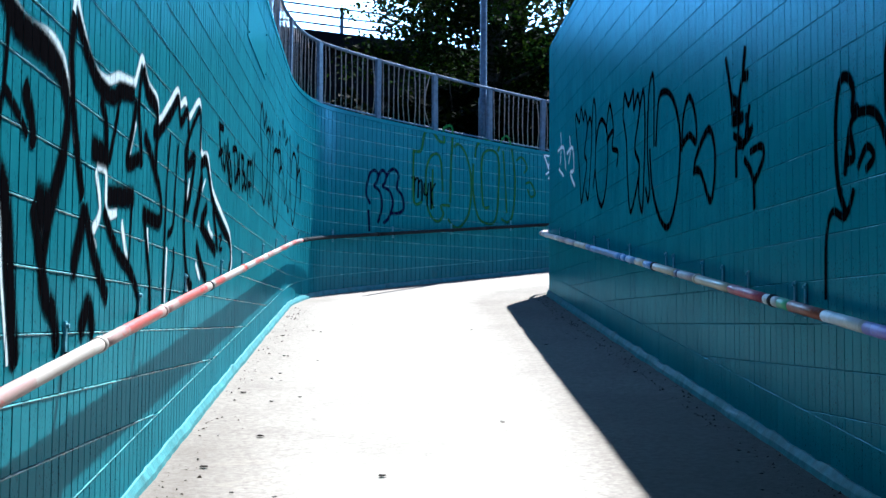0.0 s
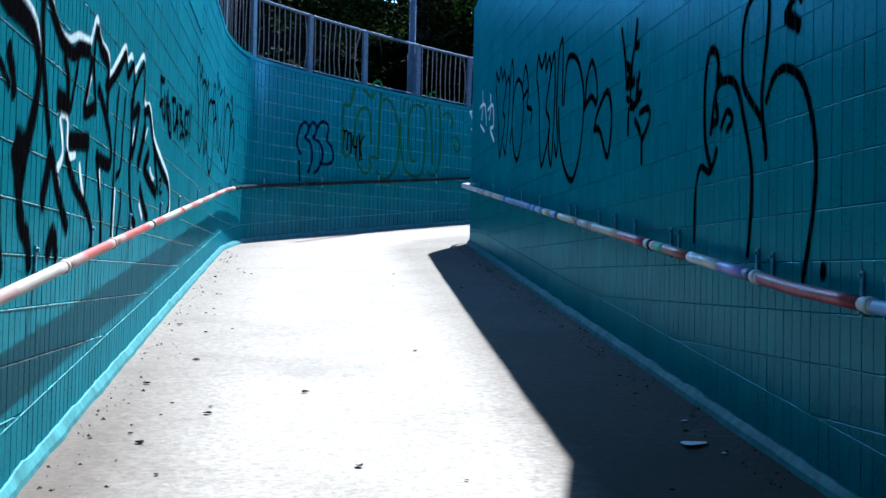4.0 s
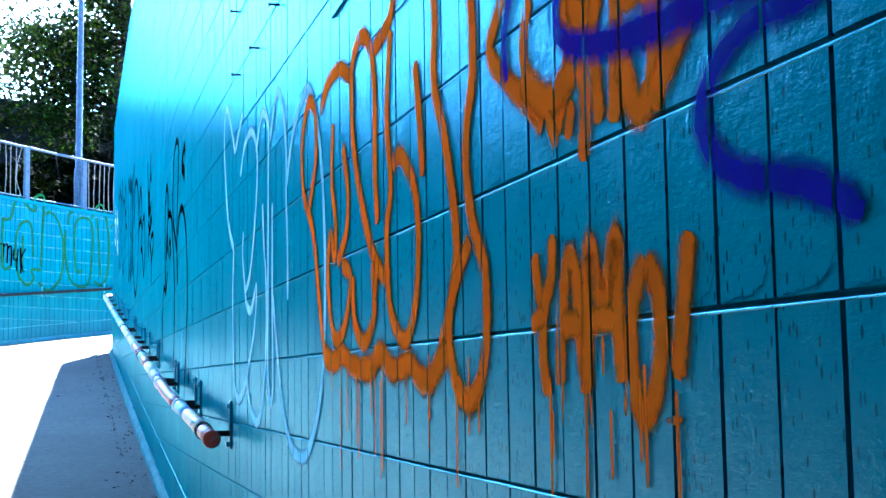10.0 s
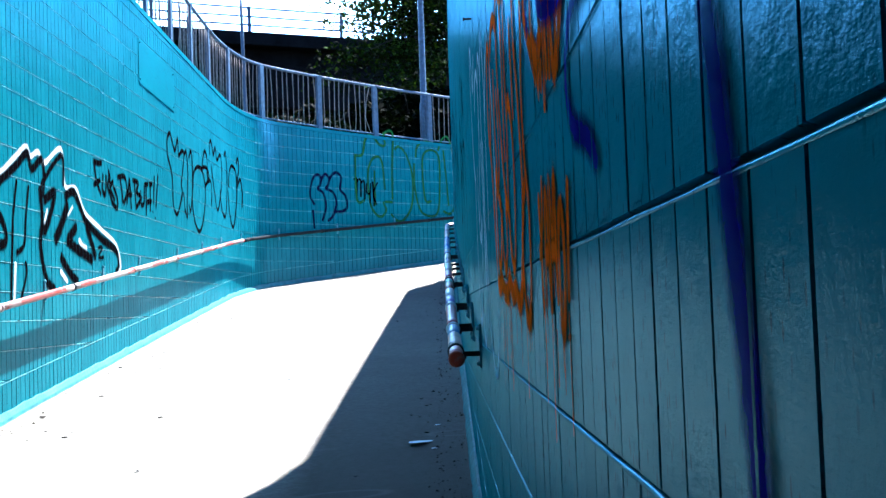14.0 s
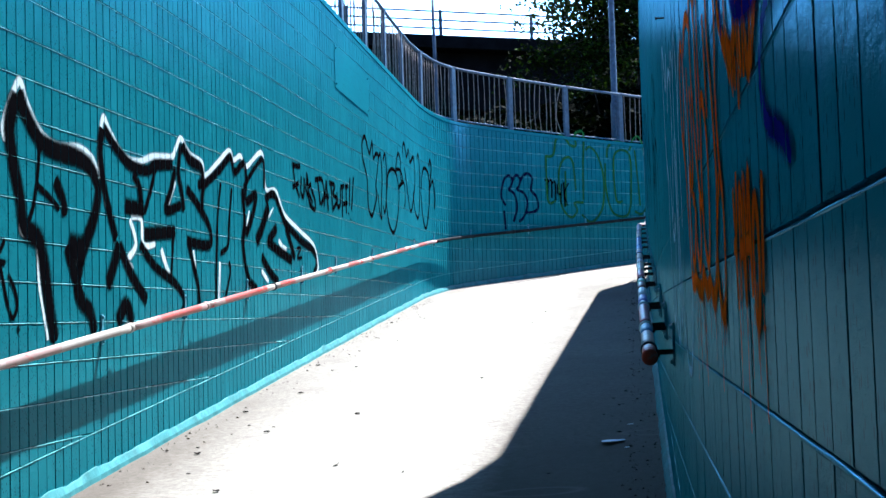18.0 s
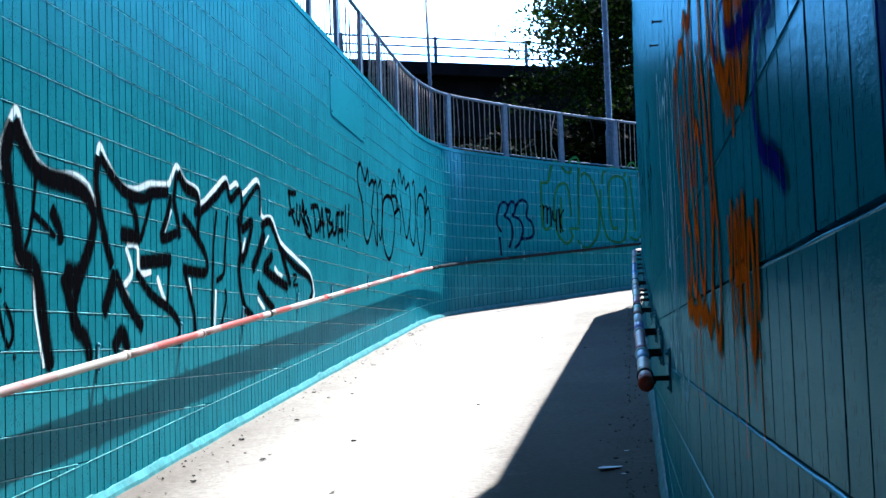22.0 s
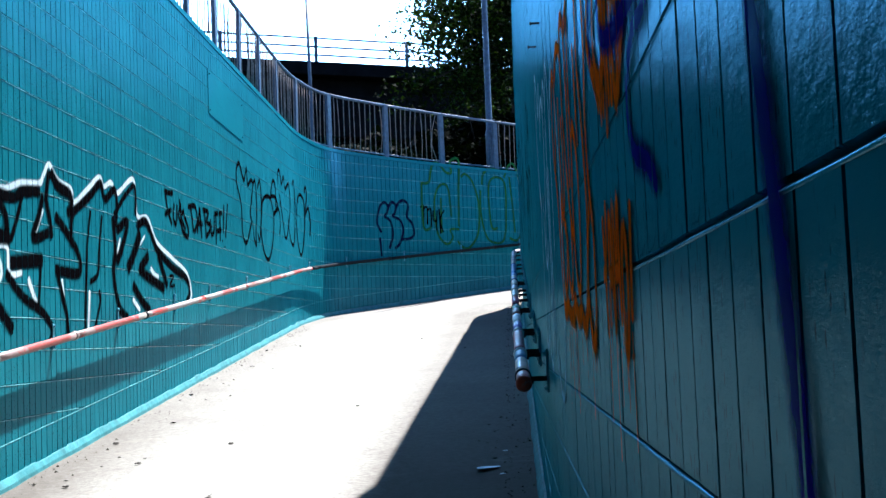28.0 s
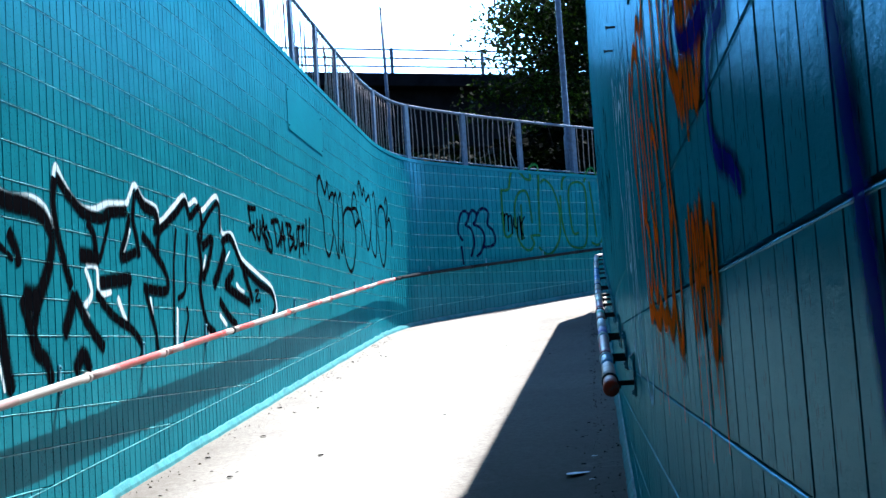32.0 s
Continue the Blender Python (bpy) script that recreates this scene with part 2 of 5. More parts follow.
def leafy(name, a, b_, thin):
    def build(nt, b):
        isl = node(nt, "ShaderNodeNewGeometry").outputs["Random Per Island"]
        # sun and shade on whole clumps painted as leaf colour, picked by noise
        sunlit_clump = noise_of(nt, 1.1, 4.0, 0.65)
        both = mix(nt, ramp(nt, sunlit_clump, (0.53, (0, 0, 0)), (0.66, (1, 1, 1))), tuple(1.2 * c for c in a), ramp(nt, isl, (0.0, a), (0.5, tuple(0.5 * c for c in b_)), (1.0, b_)))
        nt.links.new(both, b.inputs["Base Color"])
        b.inputs["Roughness"].default_value = 0.6
        b.inputs["Specular IOR Level"].default_value = 0.01
        tr = nt.nodes.new("ShaderNodeBsdfTranslucent")
        nt.links.new(ramp(nt, isl, (0.0, (0.03, 0.09, 0.005)), (1.0, (0.09, 0.17, 0.02))), tr.inputs[0])
        ms = node(nt, "ShaderNodeMixShader", Fac=thin)
        out = nt.nodes["Material Output"]
        nt.links.new(b.outputs[0], ms.inputs[1])
        nt.links.new(tr.outputs[0], ms.inputs[2])
        nt.links.new(ms.outputs[0], out.inputs[0])
    return material(name, build)


# from shaded near-black to sunlit green
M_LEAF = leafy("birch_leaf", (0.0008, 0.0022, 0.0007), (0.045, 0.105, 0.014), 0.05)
# near-black: the shade of crowns and bridge is put into these leaves
M_HEDGE = leafy("shade_black_hedge_leaf", (0.0006, 0.0014, 0.0005), (0.0016, 0.0034, 0.0010), 0.004)


# ---- the plan ----
class Line:
    """A wall's foot in plan: straight and curved stretches (metres, turn to the right in degrees). side: +1 where the path lies on its right."""

    def __init__(self, x, y, heading, stretches, side):
        self.pts, a, self.side = [(x, y, radians(heading))], radians(heading), side
        step = 0.02
        for metres, turn in stretches:
            n = max(1, round(metres / step))
            for _ in range(n):
                a += radians(turn) / n / 2
                x, y = x + math.sin(a) * metres / n, y + math.cos(a) * metres / n
                a += radians(turn) / n / 2
                self.pts.append((x, y, a))
        self.length = sum(m for m, _ in stretches)

    def at(self, u, out=0.0):
        f = min(max(u / self.length, 0.0), 1.0) * (len(self.pts) - 1)
        i = min(int(f), len(self.pts) - 2)
        (x0, y0, a0), (x1, y1, a1) = self.pts[i], self.pts[i + 1]
        w = f - i
        a = a0 + (a1 - a0) * w
        return Vector((x0 + (x1 - x0) * w + out * self.side * math.cos(a), y0 + (y1 - y0) * w - out * self.side * math.sin(a)))

    def heading(self, u):
        return self.pts[min(len(self.pts) - 1, int(max(u, 0) / self.length * (len(self.pts) - 1)))][2]

    def place(self, u, z, out=0.0):
        p = self.at(u, out)
        return Vector((p.x, p.y, z))


LEFT = Line(-4.00, -5.0, 8.70, [(26.98, 0.95), (2.0, 10.5), (1.1, 24.0), (1.84, 4.6), (10.0, 16.1)], 1)
RIGHT = Line(-0.608, -5.0, 9.27, [(26.8, 0.80), (1.9, 72.0), (9.0, 6.0)], -1)
# the vertical scores of a wall: their spacing, and the first one
SCORES = {LEFT: (0.1197, 0.050), RIGHT: (0.1205, 0.093)}
# a wall's bed joints: lowest joint at u = 0, height of a course, their rise per metre
BEDS = {LEFT: (0.1155 - 0.226 * 4, 0.2262, 0.0200), RIGHT: (1.094 - 0.229 * 9, 0.2290, 0.0195)}
TOPS = {LEFT: 4.97, RIGHT: 5.44}


def left_floor(u):
    return -1.089 + 0.1062 * u


def right_floor(u):
    return -1.089 + 0.1150 * u


FLOORS = {LEFT: left_floor, RIGHT: right_floor}


def left_rail_z(u):
    return left_floor(u) + 0.885


def right_rail_z(u):
    return right_floor(u) + 0.86 + 0.03 * max(0.0, 12.5 - u)


# ---- mesh helpers ----
def part(name, bm, mat, parent=None, label="", smooth=False):
    if isinstance(bm, bpy.types.Mesh):
        me = bm
    else:
        me = bpy.data.meshes.new(name)
        bm.to_mesh(me)
        bm.free()
    if not me.materials:
        me.materials.append(mat)
    if smooth:
        for p in me.polygons:
            p.use_smooth = True
    ob = new(name, me)
    ob.parent = parent
    if label:
        ob["label"] = label
    return ob


def mesh(name, verts, faces):
    me = bpy.data.meshes.new(name)
    me.from_pydata([tuple(v) for v in verts], [], faces)
    me.update()
    return me


def box(bm, sx, sy, sz, at=(0, 0, 0), turn=None, bevel=0.0):
    m = Matrix.Translation(at) @ (turn or Matrix()) @ Matrix.Diagonal((sx, sy, sz, 1))
    r = bmesh.ops.create_cube(bm, size=1, matrix=m)
    if bevel:
        edges = {e for v in r["verts"] for e in v.link_edges}
        bmesh.ops.bevel(bm, geom=list(edges), offset=bevel, segments=2, affect="EDGES")


def tube(bm, points, radius, sides=12, cap=True):
    """A swept round bar through points; radius may be a list."""
    pts = [Vector(p) for p in points]
    rings, up = [], Vector((0, 0, 1))
    for i, p in enumerate(pts):
        d = (pts[min(i + 1, len(pts) - 1)] - pts[max(i - 1, 0)]).normalized()
        ref = up if abs(d.z) < 0.9 else Vector((1, 0, 0))
        a = d.cross(ref).normalized()
        b = a.cross(d).normalized()
        r = radius[i] if isinstance(radius, (list, tuple)) else radius
        rings.append([bm.verts.new(p + (a * math.cos(t) + b * math.sin(t)) * r) for t in (2 * math.pi * k / sides for k in range(sides))])
    for r0, r1 in zip(rings, rings[1:]):
        for k in range(sides):
            bm.faces.new((r0[k], r0[(k + 1) % sides], r1[(k + 1) % sides], r1[k]))
    if cap:
        bm.faces.new(rings[0][::-1])
        bm.faces.new(rings[-1])


def thing(name, label, category, at=(0, 0, 0), group="", kind=""):
    ob = new(name)
    ob.empty_display_size = 0.1
    ob.location = at
    return tagged(ob, label, category, group, kind)


# ---- ground, path and walls ----
def sheet(line, u0, u1, step, low, high, out0, out1):
    """A band of wall between two heights that follows the plan line; from out0 (face) to out1 (back)."""
    n = max(1, round((u1 - u0) / step))
    v, f = [], []
    for i in range(n + 1):
        u = u0 + (u1 - u0) * i / n
        for z, o in ((low(u), out0), (high(u), out0), (high(u), out1), (low(u), out1)):
            v.append(line.place(u, z, o))
    for i in range(n):
        a, b = 4 * i, 4 * i + 4
        for k in range(4):
            f.append((a + k, a + (k + 1) % 4, b + (k + 1) % 4, b + k))
    f += [(3, 2, 1, 0), (4 * n, 4 * n + 1, 4 * n + 2, 4 * n + 3)]
    return v, ([q[::-1] for q in f] if line.side > 0 else f)


# where the camera passes nearest to each wall: along it, and in height
NEAR = {LEFT: (10.9, 13.1, 0.3, 4.6), RIGHT: (5.0, 7.85, 0.55, 2.75)}


def strip_mesh(name, w, h, slope):
    """One strip of a scored block, its face in the plane y = 0, looking to -y."""
    c, d = 0.0022, 0.008
    v = [(0, d, 0), (w, d, 0), (w, d, h), (0, d, h), (c, 0, c), (w - c, 0, c), (w - c, 0, h - c), (c, 0, h - c)]
    v = [(x, y, z + slope * (x - w / 2)) for x, y, z in v]
    return mesh(name, v, [(4, 5, 6, 7)] + [(i, (i + 1) % 4, 4 + (i + 1) % 4, 4 + i) for i in range(4)])


def build_wall(name, line, label, u0, u1, show0, show1):
    floor, top = FLOORS[line], TOPS[line]
    v, f = sheet(line, u0, u1, 0.25, lambda u: floor(u) - 0.4, lambda u: top, -0.007, -0.30)
    wall = part(name, mesh(name, v, f), M_JOINT)
    tagged(wall, label, "wall", kind="structure")
    base, course, rise = BEDS[line]
    gap_u, gap_z, cham = (0.0088, 0.0065, 0.0025) if line is LEFT else (0.0036, 0.0048, 0.0020)
    # some scores are cut wide, others are nearly filled with paint
    pitch, first = SCORES[line]
    scores = [random.choice((0.35, 0.8, 1.0, 1.0, 1.25, 1.4)) for _ in range(int(show1 / pitch) + 2)]
    v, f, near = [], [], []
    for k in range(int(show0 / pitch), int(show1 / pitch)):
        ua, ub = first + k * pitch + gap_u * scores[k] / 2, first + (k + 1) * pitch - gap_u * scores[k + 1] / 2
        um = (ua + ub) / 2
        n = math.ceil((floor(um) + 0.29 - base - rise * um) / course)
        rows = [lambda u: floor(u) + 0.05 + gap_z]
        if base + rise * um + n * course - floor(um) - 0.29 > 0.02:
            rows.append(lambda u: floor(u) + 0.29)
        while base + rise * um + n * course < top - 0.07:
            rows.append(lambda u, n=n: base + rise * u + n * course)
            n += 1
        rows.append(lambda u: top - 0.04)
        for i, (low, high) in enumerate(zip(rows, rows[1:])):
            za = low(um)
            if 2 <= i < len(rows) - 2 and NEAR[line][0] < um < NEAR[line][1] and NEAR[line][2] < za < NEAR[line][3]:
                near.append((ua, ub, za))
                continue
            lift = random.uniform(-0.0008, 0.0008)
            q = len(v)
            for u, z in ((ua, low(ua)), (ub, low(ub)), (ub, high(ub) - gap_z), (ua, high(ua) - gap_z)):
                v.append(line.place(u, z, -0.008))
            for u, z in ((ua + cham, low(ua) + cham), (ub - cham, low(ub) + cham), (ub - cham, high(ub) - gap_z - cham), (ua + cham, high(ua) - gap_z - cham)):
                v.append(line.place(u, z, lift))
            faces = [(q + 4, q + 5, q + 6, q + 7)] + [(q + i, q + (i + 1) % 4, q + 4 + (i + 1) % 4, q + 4 + i) for i in range(4)]
            f += [t[::-1] for t in faces] if line.side < 0 else faces
    face = part("scored_blocks", mesh("scored_blocks", v, f), M_WALL, wall, "blue painted scored concrete blocks")
    face["kind"] = "stuff"
    v, f, n = [], [], -1
    while base + n * course < top:
        last = None
        for i in range(int(show0 / 0.06), int(show1 / 0.06) + 1):
            u = i * 0.06
            z = base + rise * u + n * course - (0.0056 if line is LEFT else 0.0060) + 0.0010 * noise.noise((u * 1.7, n * 3.0, 2.0))
            if n < 0:
                z = floor(u) + 0.285
            elif z < floor(u) + 0.30 or z > top - 0.05:
                last = None
                continue
            q = len(v)
            h = (0.0028 if line is LEFT else 0.0019) * (1.0 + 0.6 * noise.noise((u * 4.0, n * 5.0, 9.0)))
            swell = (0.0024 if line is LEFT else 0.0014) + 0.0012 * noise.noise((u * 6.0, n * 5.0, 4.0))
            v += [line.place(u, z - h, 0.0004), line.place(u, z, swell), line.place(u, z + h, swell - 0.0016), line.place(u, z + h * 1.5, -0.005)]
            if last is not None:
                for k in (0, 1, 2):
                    face_ = (last + k, last + k + 1, q + k + 1, q + k)
                    f.append(face_ if line.side > 0 else face_[::-1])
            last = q
        n += 1
    beds = part("bed_joint", mesh("bed_joint", v, f), M_BEAD if line is LEFT else M_WALL, wall, "overpainted mortar bead between courses", smooth=True)
    beds["kind"] = "stuff"
    v, f = sheet(line, u0, u1, 0.2, lambda u: top - 0.04, lambda u: top + 0.02, 0.005, -0.34)
    part("coping", mesh("coping", v, f), M_WALL, wall, "painted rendered coping")
    v, f = [], []
    n = round((show1 - show0) / 0.06)
    for i in range(n + 1):
        u = show0 + (show1 - show0) * i / n
        z, w = floor(u), 0.034 + 0.010 * noise.noise((u * 2.1, 3.0, line.side)) + 0.006 * noise.noise((u * 9, 1.0, line.side))
        h = 0.070 + 0.018 * noise.noise((u * 3.0, 7.0, line.side)) + 0.008 * noise.noise((u * 11, 4.0, line.side))
        for zz, o in ((z - 0.05, w + 0.015), (z + 0.03, w), (z + h, 0.012), (z + h, -0.02)):
            v.append(line.place(u, zz, o))
    for i in range(n):
        for k in range(3):
            q = (4 * i + k, 4 * i + k + 1, 4 * i + 5 + k, 4 * i + 4 + k)
            f.append(q if line.side > 0 else q[::-1])
    part("skirting_fillet", mesh("skirting_fillet", v, f), M_KERB, wall, "pale blue painted mortar fillet")
    return wall, near


def build_cracks(wall, line, places):
    """Cracks in the paint: along a bed joint, then up to the next score and along it."""
    base, course, rise = BEDS[line]
    pitch, first = SCORES[line]
    rnd = random.Random(12)
    for u, n in places:
        z = base + rise * u + n * course + 0.004
        edge = first + round((u - first) / pitch) * pitch
        way = 1 if edge > u else -1
        pts = [(u - way * 0.05, z), (u - way * 0.02, z + 0.003), (u, z + 0.002), (edge - way * 0.020, z + 0.012), (edge - way * 0.006, z + 0.034), (edge - way * 0.004, z + rnd.uniform(0.05, 0.10))]
        v, f = [], []
        for i, (p, q) in enumerate(zip(pts, pts[1:])):
            for k in range(5):
                t = k / 4
                w = 0.0009 * (1 + 0.5 * rnd.random())
                cu, cz = p[0] + (q[0] - p[0]) * t + rnd.gauss(0, 0.0010), p[1] + (q[1] - p[1]) * t + rnd.gauss(0, 0.0010)
                d = math.hypot(q[0] - p[0], q[1] - p[1])
                nu, nz = -(q[1] - p[1]) / d * w, (q[0] - p[0]) / d * w
                v += [line.place(cu + nu, cz + nz, 0.0012), line.place(cu - nu, cz - nz, 0.0012)]
        f = [(2 * i, 2 * i + 1, 2 * i + 3, 2 * i + 2) for i in range(len(v) // 2 - 1)]
        part("crack", mesh("crack", v, f), M_JOINT, wall, "thin stepped crack in the paint")


wall_left, near_left = build_wall("wall_left", LEFT, "teal painted scored-block retaining wall with graffiti", 0, LEFT.length, 8.5, 41.0)
wall_right, near_right = build_wall("wall_right", RIGHT, "blue painted scored-block retaining wall with graffiti", 0, RIGHT.length, 4.0, 30.0)
build_cracks(wall_right, RIGHT, ((7.02, 9), (6.52, 9), (6.28, 9), (6.16, 9), (6.05, 9), (5.93, 9), (5.80, 9), (5.55, 9), (6.86, 10), (7.30, 10), (6.62, 11)))


def wall_frame(line, u, z, out=0.0):
    """A pose on a wall: x along it to the viewer's right, y into it, z up."""
    a = line.heading(u)
    p = line.place(u, z, out)
    along = Vector((math.sin(a), math.cos(a), 0))
    into = Vector((-line.side * math.cos(a), line.side * math.sin(a), 0))
    if line.side < 0:
        along = -along
    m = Matrix((along, into, Vector((0, 0, 1)))).transposed().to_4x4()
    m.translation = p
    return m


def build_path():
    v, f = [], []
    n, m = 240, 10
    for i in range(n + 1):
        ul, ur = LEFT.length * i / n, min(28.0, 41.9 * i / n) if i < 0.75 * n else 28.0 + (RIGHT.length - 28.0) * (i / n - 0.75) / 0.25
        a, b = LEFT.at(ul, -0.05), RIGHT.at(ur, -0.05)
        za, zb = left_floor(ul), right_floor(ur)
        for j in range(m + 1):
            w = j / m
            p = a.lerp(b, w)
            z = za + (zb - za) * w + 0.006 * noise.noise((p.x * 1.3, p.y * 1.3, 0))
            v.append((p.x, p.y, z))
    for i in range(n):
        for j in range(m):
            q = i * (m + 1) + j
            f.append((q, q + 1, q + m + 2, q + m + 1))
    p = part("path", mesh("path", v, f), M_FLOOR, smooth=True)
    uv = p.data.uv_layers.new(name="UVMap")
    for lp in p.data.loops:
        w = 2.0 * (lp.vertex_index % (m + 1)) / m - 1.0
        # the right band is widened to darken the floor where the wall's shadow lies
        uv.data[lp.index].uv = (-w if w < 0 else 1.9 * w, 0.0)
    tagged(p, "worn pale concrete ramp floor, stained and dusty", "floor", kind="structure")


build_path()


def build_ground():
    lp = [LEFT.at(LEFT.length * i / 120, -0.28) for i in range(121)]
    rp = [RIGHT.at(RIGHT.length * i / 120, -0.28) for i in range(121)]
    bm = bmesh.new()
    zl, zr = TOPS[LEFT] - 0.06, TOPS[RIGHT] - 0.06
    far_l = [(400, lp[-1].y + 60), (400, 700), (-700, 700), (-700, -300), (lp[0].x, -300)]
    far_r = [(400, rp[-1].y - 60), (400, -300), (rp[0].x, -300)]
    for pts, far, z in ((lp, far_l, zl), (rp, far_r, zr)):
        bm.faces.new([bm.verts.new((p[0], p[1], z)) for p in [tuple(q) for q in pts] + far])
    bmesh.ops.triangulate(bm, faces=bm.faces[:])
    bmesh.ops.recalc_face_normals(bm, faces=bm.faces[:])
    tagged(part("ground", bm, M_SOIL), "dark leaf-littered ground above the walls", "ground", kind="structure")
    for name, i in (("wall_south", 0), ("wall_east", -1)):
        a, b = lp[i], rp[i]
        mid, d = (a + b) / 2, (b - a)
        bm = bmesh.new()
        box(bm, d.length + 0.6, 0.3, 7.5, (mid.x, mid.y, 1.8), Matrix.Rotation(math.atan2(d.y, d.x), 4, "Z"))
        tagged(part(name, bm, M_CONC), "plain concrete wall that closes the ramp", "wall", kind="structure")


build_ground()


def build_overhead():
    """The bridge over the lower end of the ramp; its edge runs askew over the path."""
    deck = thing("overhead_bridge", "plain weathered concrete bridge deck over the lower ramp", "bridge", (3.0, -6.0, TOPS[RIGHT] - 0.06))
    o = deck.location
    rim = [(2.35, 11.0), (1.85, 9.7), (-1.3, 4.0), (-2.4, 3.0), (-4.73, 2.0), (-4.73, -9.0), (11.0, -9.0), (11.0, 11.0)]
    bm = bmesh.new()
    low = [bm.verts.new((x - o.x, y - o.y, 5.5 - o.z)) for x, y in rim]
    top = [bm.verts.new((x - o.x, y - o.y, 6.1 - o.z)) for x, y in rim]
    bm.faces.new(low)
    bm.faces.new(top[::-1])
    for i in range(len(rim)):
        bm.faces.new((low[i], top[i], top[(i + 1) % len(rim)], low[(i + 1) % len(rim)]))
    bmesh.ops.recalc_face_normals(bm, faces=bm.faces[:])
    part("deck", bm, M_CONC, deck)
    for x, y, sx, sy, z0 in ((6.5, 0.5, 0.6, 18.0, TOPS[RIGHT] - 0.1), (-4.5, -3.6, 0.4, 10.4, TOPS[LEFT] - 0.1)):
        bm = bmesh.new()
        box(bm, sx, sy, 5.51 - z0, (x - o.x, y - o.y, (5.51 + z0) / 2 - o.z), bevel=0.02)
        part("bearing_wall", bm, M_CONC, deck)


build_overhead()


# ---- handrails ----
def rail_paint(name, colours, scale, under, amount):
    """Patches of old coats along the bar, scuffed through in places."""
    def build(nt, b):
        pos = node(nt, "ShaderNodeTexCoord").outputs["Object"]
        sep = node(nt, "ShaderNodeSeparateXYZ")
        nt.links.new(pos, sep.inputs[0])
        wob = node(nt, "ShaderNodeMath")
        wob.operation = "MULTIPLY_ADD"
        nt.links.new(noise_of(nt, 9.0, 2.0, 0.5, pos), wob.inputs[0])
        wob.inputs[1].default_value = 0.12
        nt.links.new(sep.outputs[1], wob.inputs[2])
        cell = node(nt, "ShaderNodeTexVoronoi")
        cell.voronoi_dimensions = "1D"
        cell.inputs["Scale"].default_value = scale
        nt.links.new(wob.outputs[0], cell.inputs["W"])
        c = nt.nodes.new("ShaderNodeValToRGB")
        c.color_ramp.interpolation = "CONSTANT"
        while len(c.color_ramp.elements) < len(colours):
            c.color_ramp.elements.new(0.5)
        for i, (e, col) in enumerate(zip(c.color_ramp.elements, colours)):
            e.position, e.color = i / len(colours), (*col, 1)
        nt.links.new(cell.outputs["Color"], c.inputs[0])
        worn = noise_of(nt, 28.0, 6.0, 0.7, pos)
        col = mix(nt, ramp(nt, worn, (0.55, (0, 0, 0)), (0.68, (0.8, 0.8, 0.8))), c.outputs[0], (0.20, 0.18, 0.17))
        flakes = node(nt, "ShaderNodeMapping", Scale=(1.0, 0.22, 1.0))
        nt.links.new(pos, flakes.inputs[0])
        col = mix(nt, ramp(nt, noise_of(nt, 7.0, 6.0, 0.65, flakes.outputs[0]), (amount, (0, 0, 0)), (amount + 0.04, (1, 1, 1))), col, under)
        nt.links.new(col, b.inputs["Base Color"])
        b.inputs["Roughness"].default_value = 0.45
        b.inputs["Specular IOR Level"].default_value = 0.25
        bump(nt, b, worn, 0.3, 0.002)
    return material(name, build)


M_RAIL_L = rail_paint("worn_red_and_white_rail_paint", [(0.20, 0.13, 0.12), (0.27, 0.25, 0.24), (0.25, 0.20, 0.19), (0.24, 0.05, 0.04), (0.27, 0.26, 0.25), (0.22, 0.15, 0.14), (0.25, 0.23, 0.21), (0.28, 0.27, 0.26), (0.25, 0.06, 0.05), (0.26, 0.23, 0.22)], 1.6, (0.30, 0.022, 0.014), 0.575)
COAT = {name: rail_paint("rail_coat_" + name, [c, tuple(0.8 * v for v in c), tuple(min(0.7, 1.15 * v + 0.01) for v in c)], 5.0, (0.05, 0.06, 0.09), 0.64)
        for name, c in (("red", (0.42, 0.040, 0.020)), ("peach", (0.42, 0.24, 0.18)), ("sky", (0.12, 0.26, 0.48)), ("magenta", (0.26, 0.020, 0.050)),
                        ("white", (0.50, 0.52, 0.54)), ("violet", (0.17, 0.14, 0.40)), ("rust", (0.20, 0.050, 0.028)), ("green", (0.06, 0.34, 0.18)),
                        ("cream", (0.40, 0.36, 0.28)), ("navy", (0.012, 0.030, 0.14)), ("blue", (0.020, 0.13, 0.36)), ("grey", (0.27, 0.25, 0.28)))}
M_IRON = plain("dark_painted_iron", (0.012, 0.015, 0.018), 0.75, 0.0, 0.4, 30, 0.002, 0.05)
# stand-off from the wall, radius
RAILS = {LEFT: (0.086, 0.0275), RIGHT: (0.112, 0.030)}


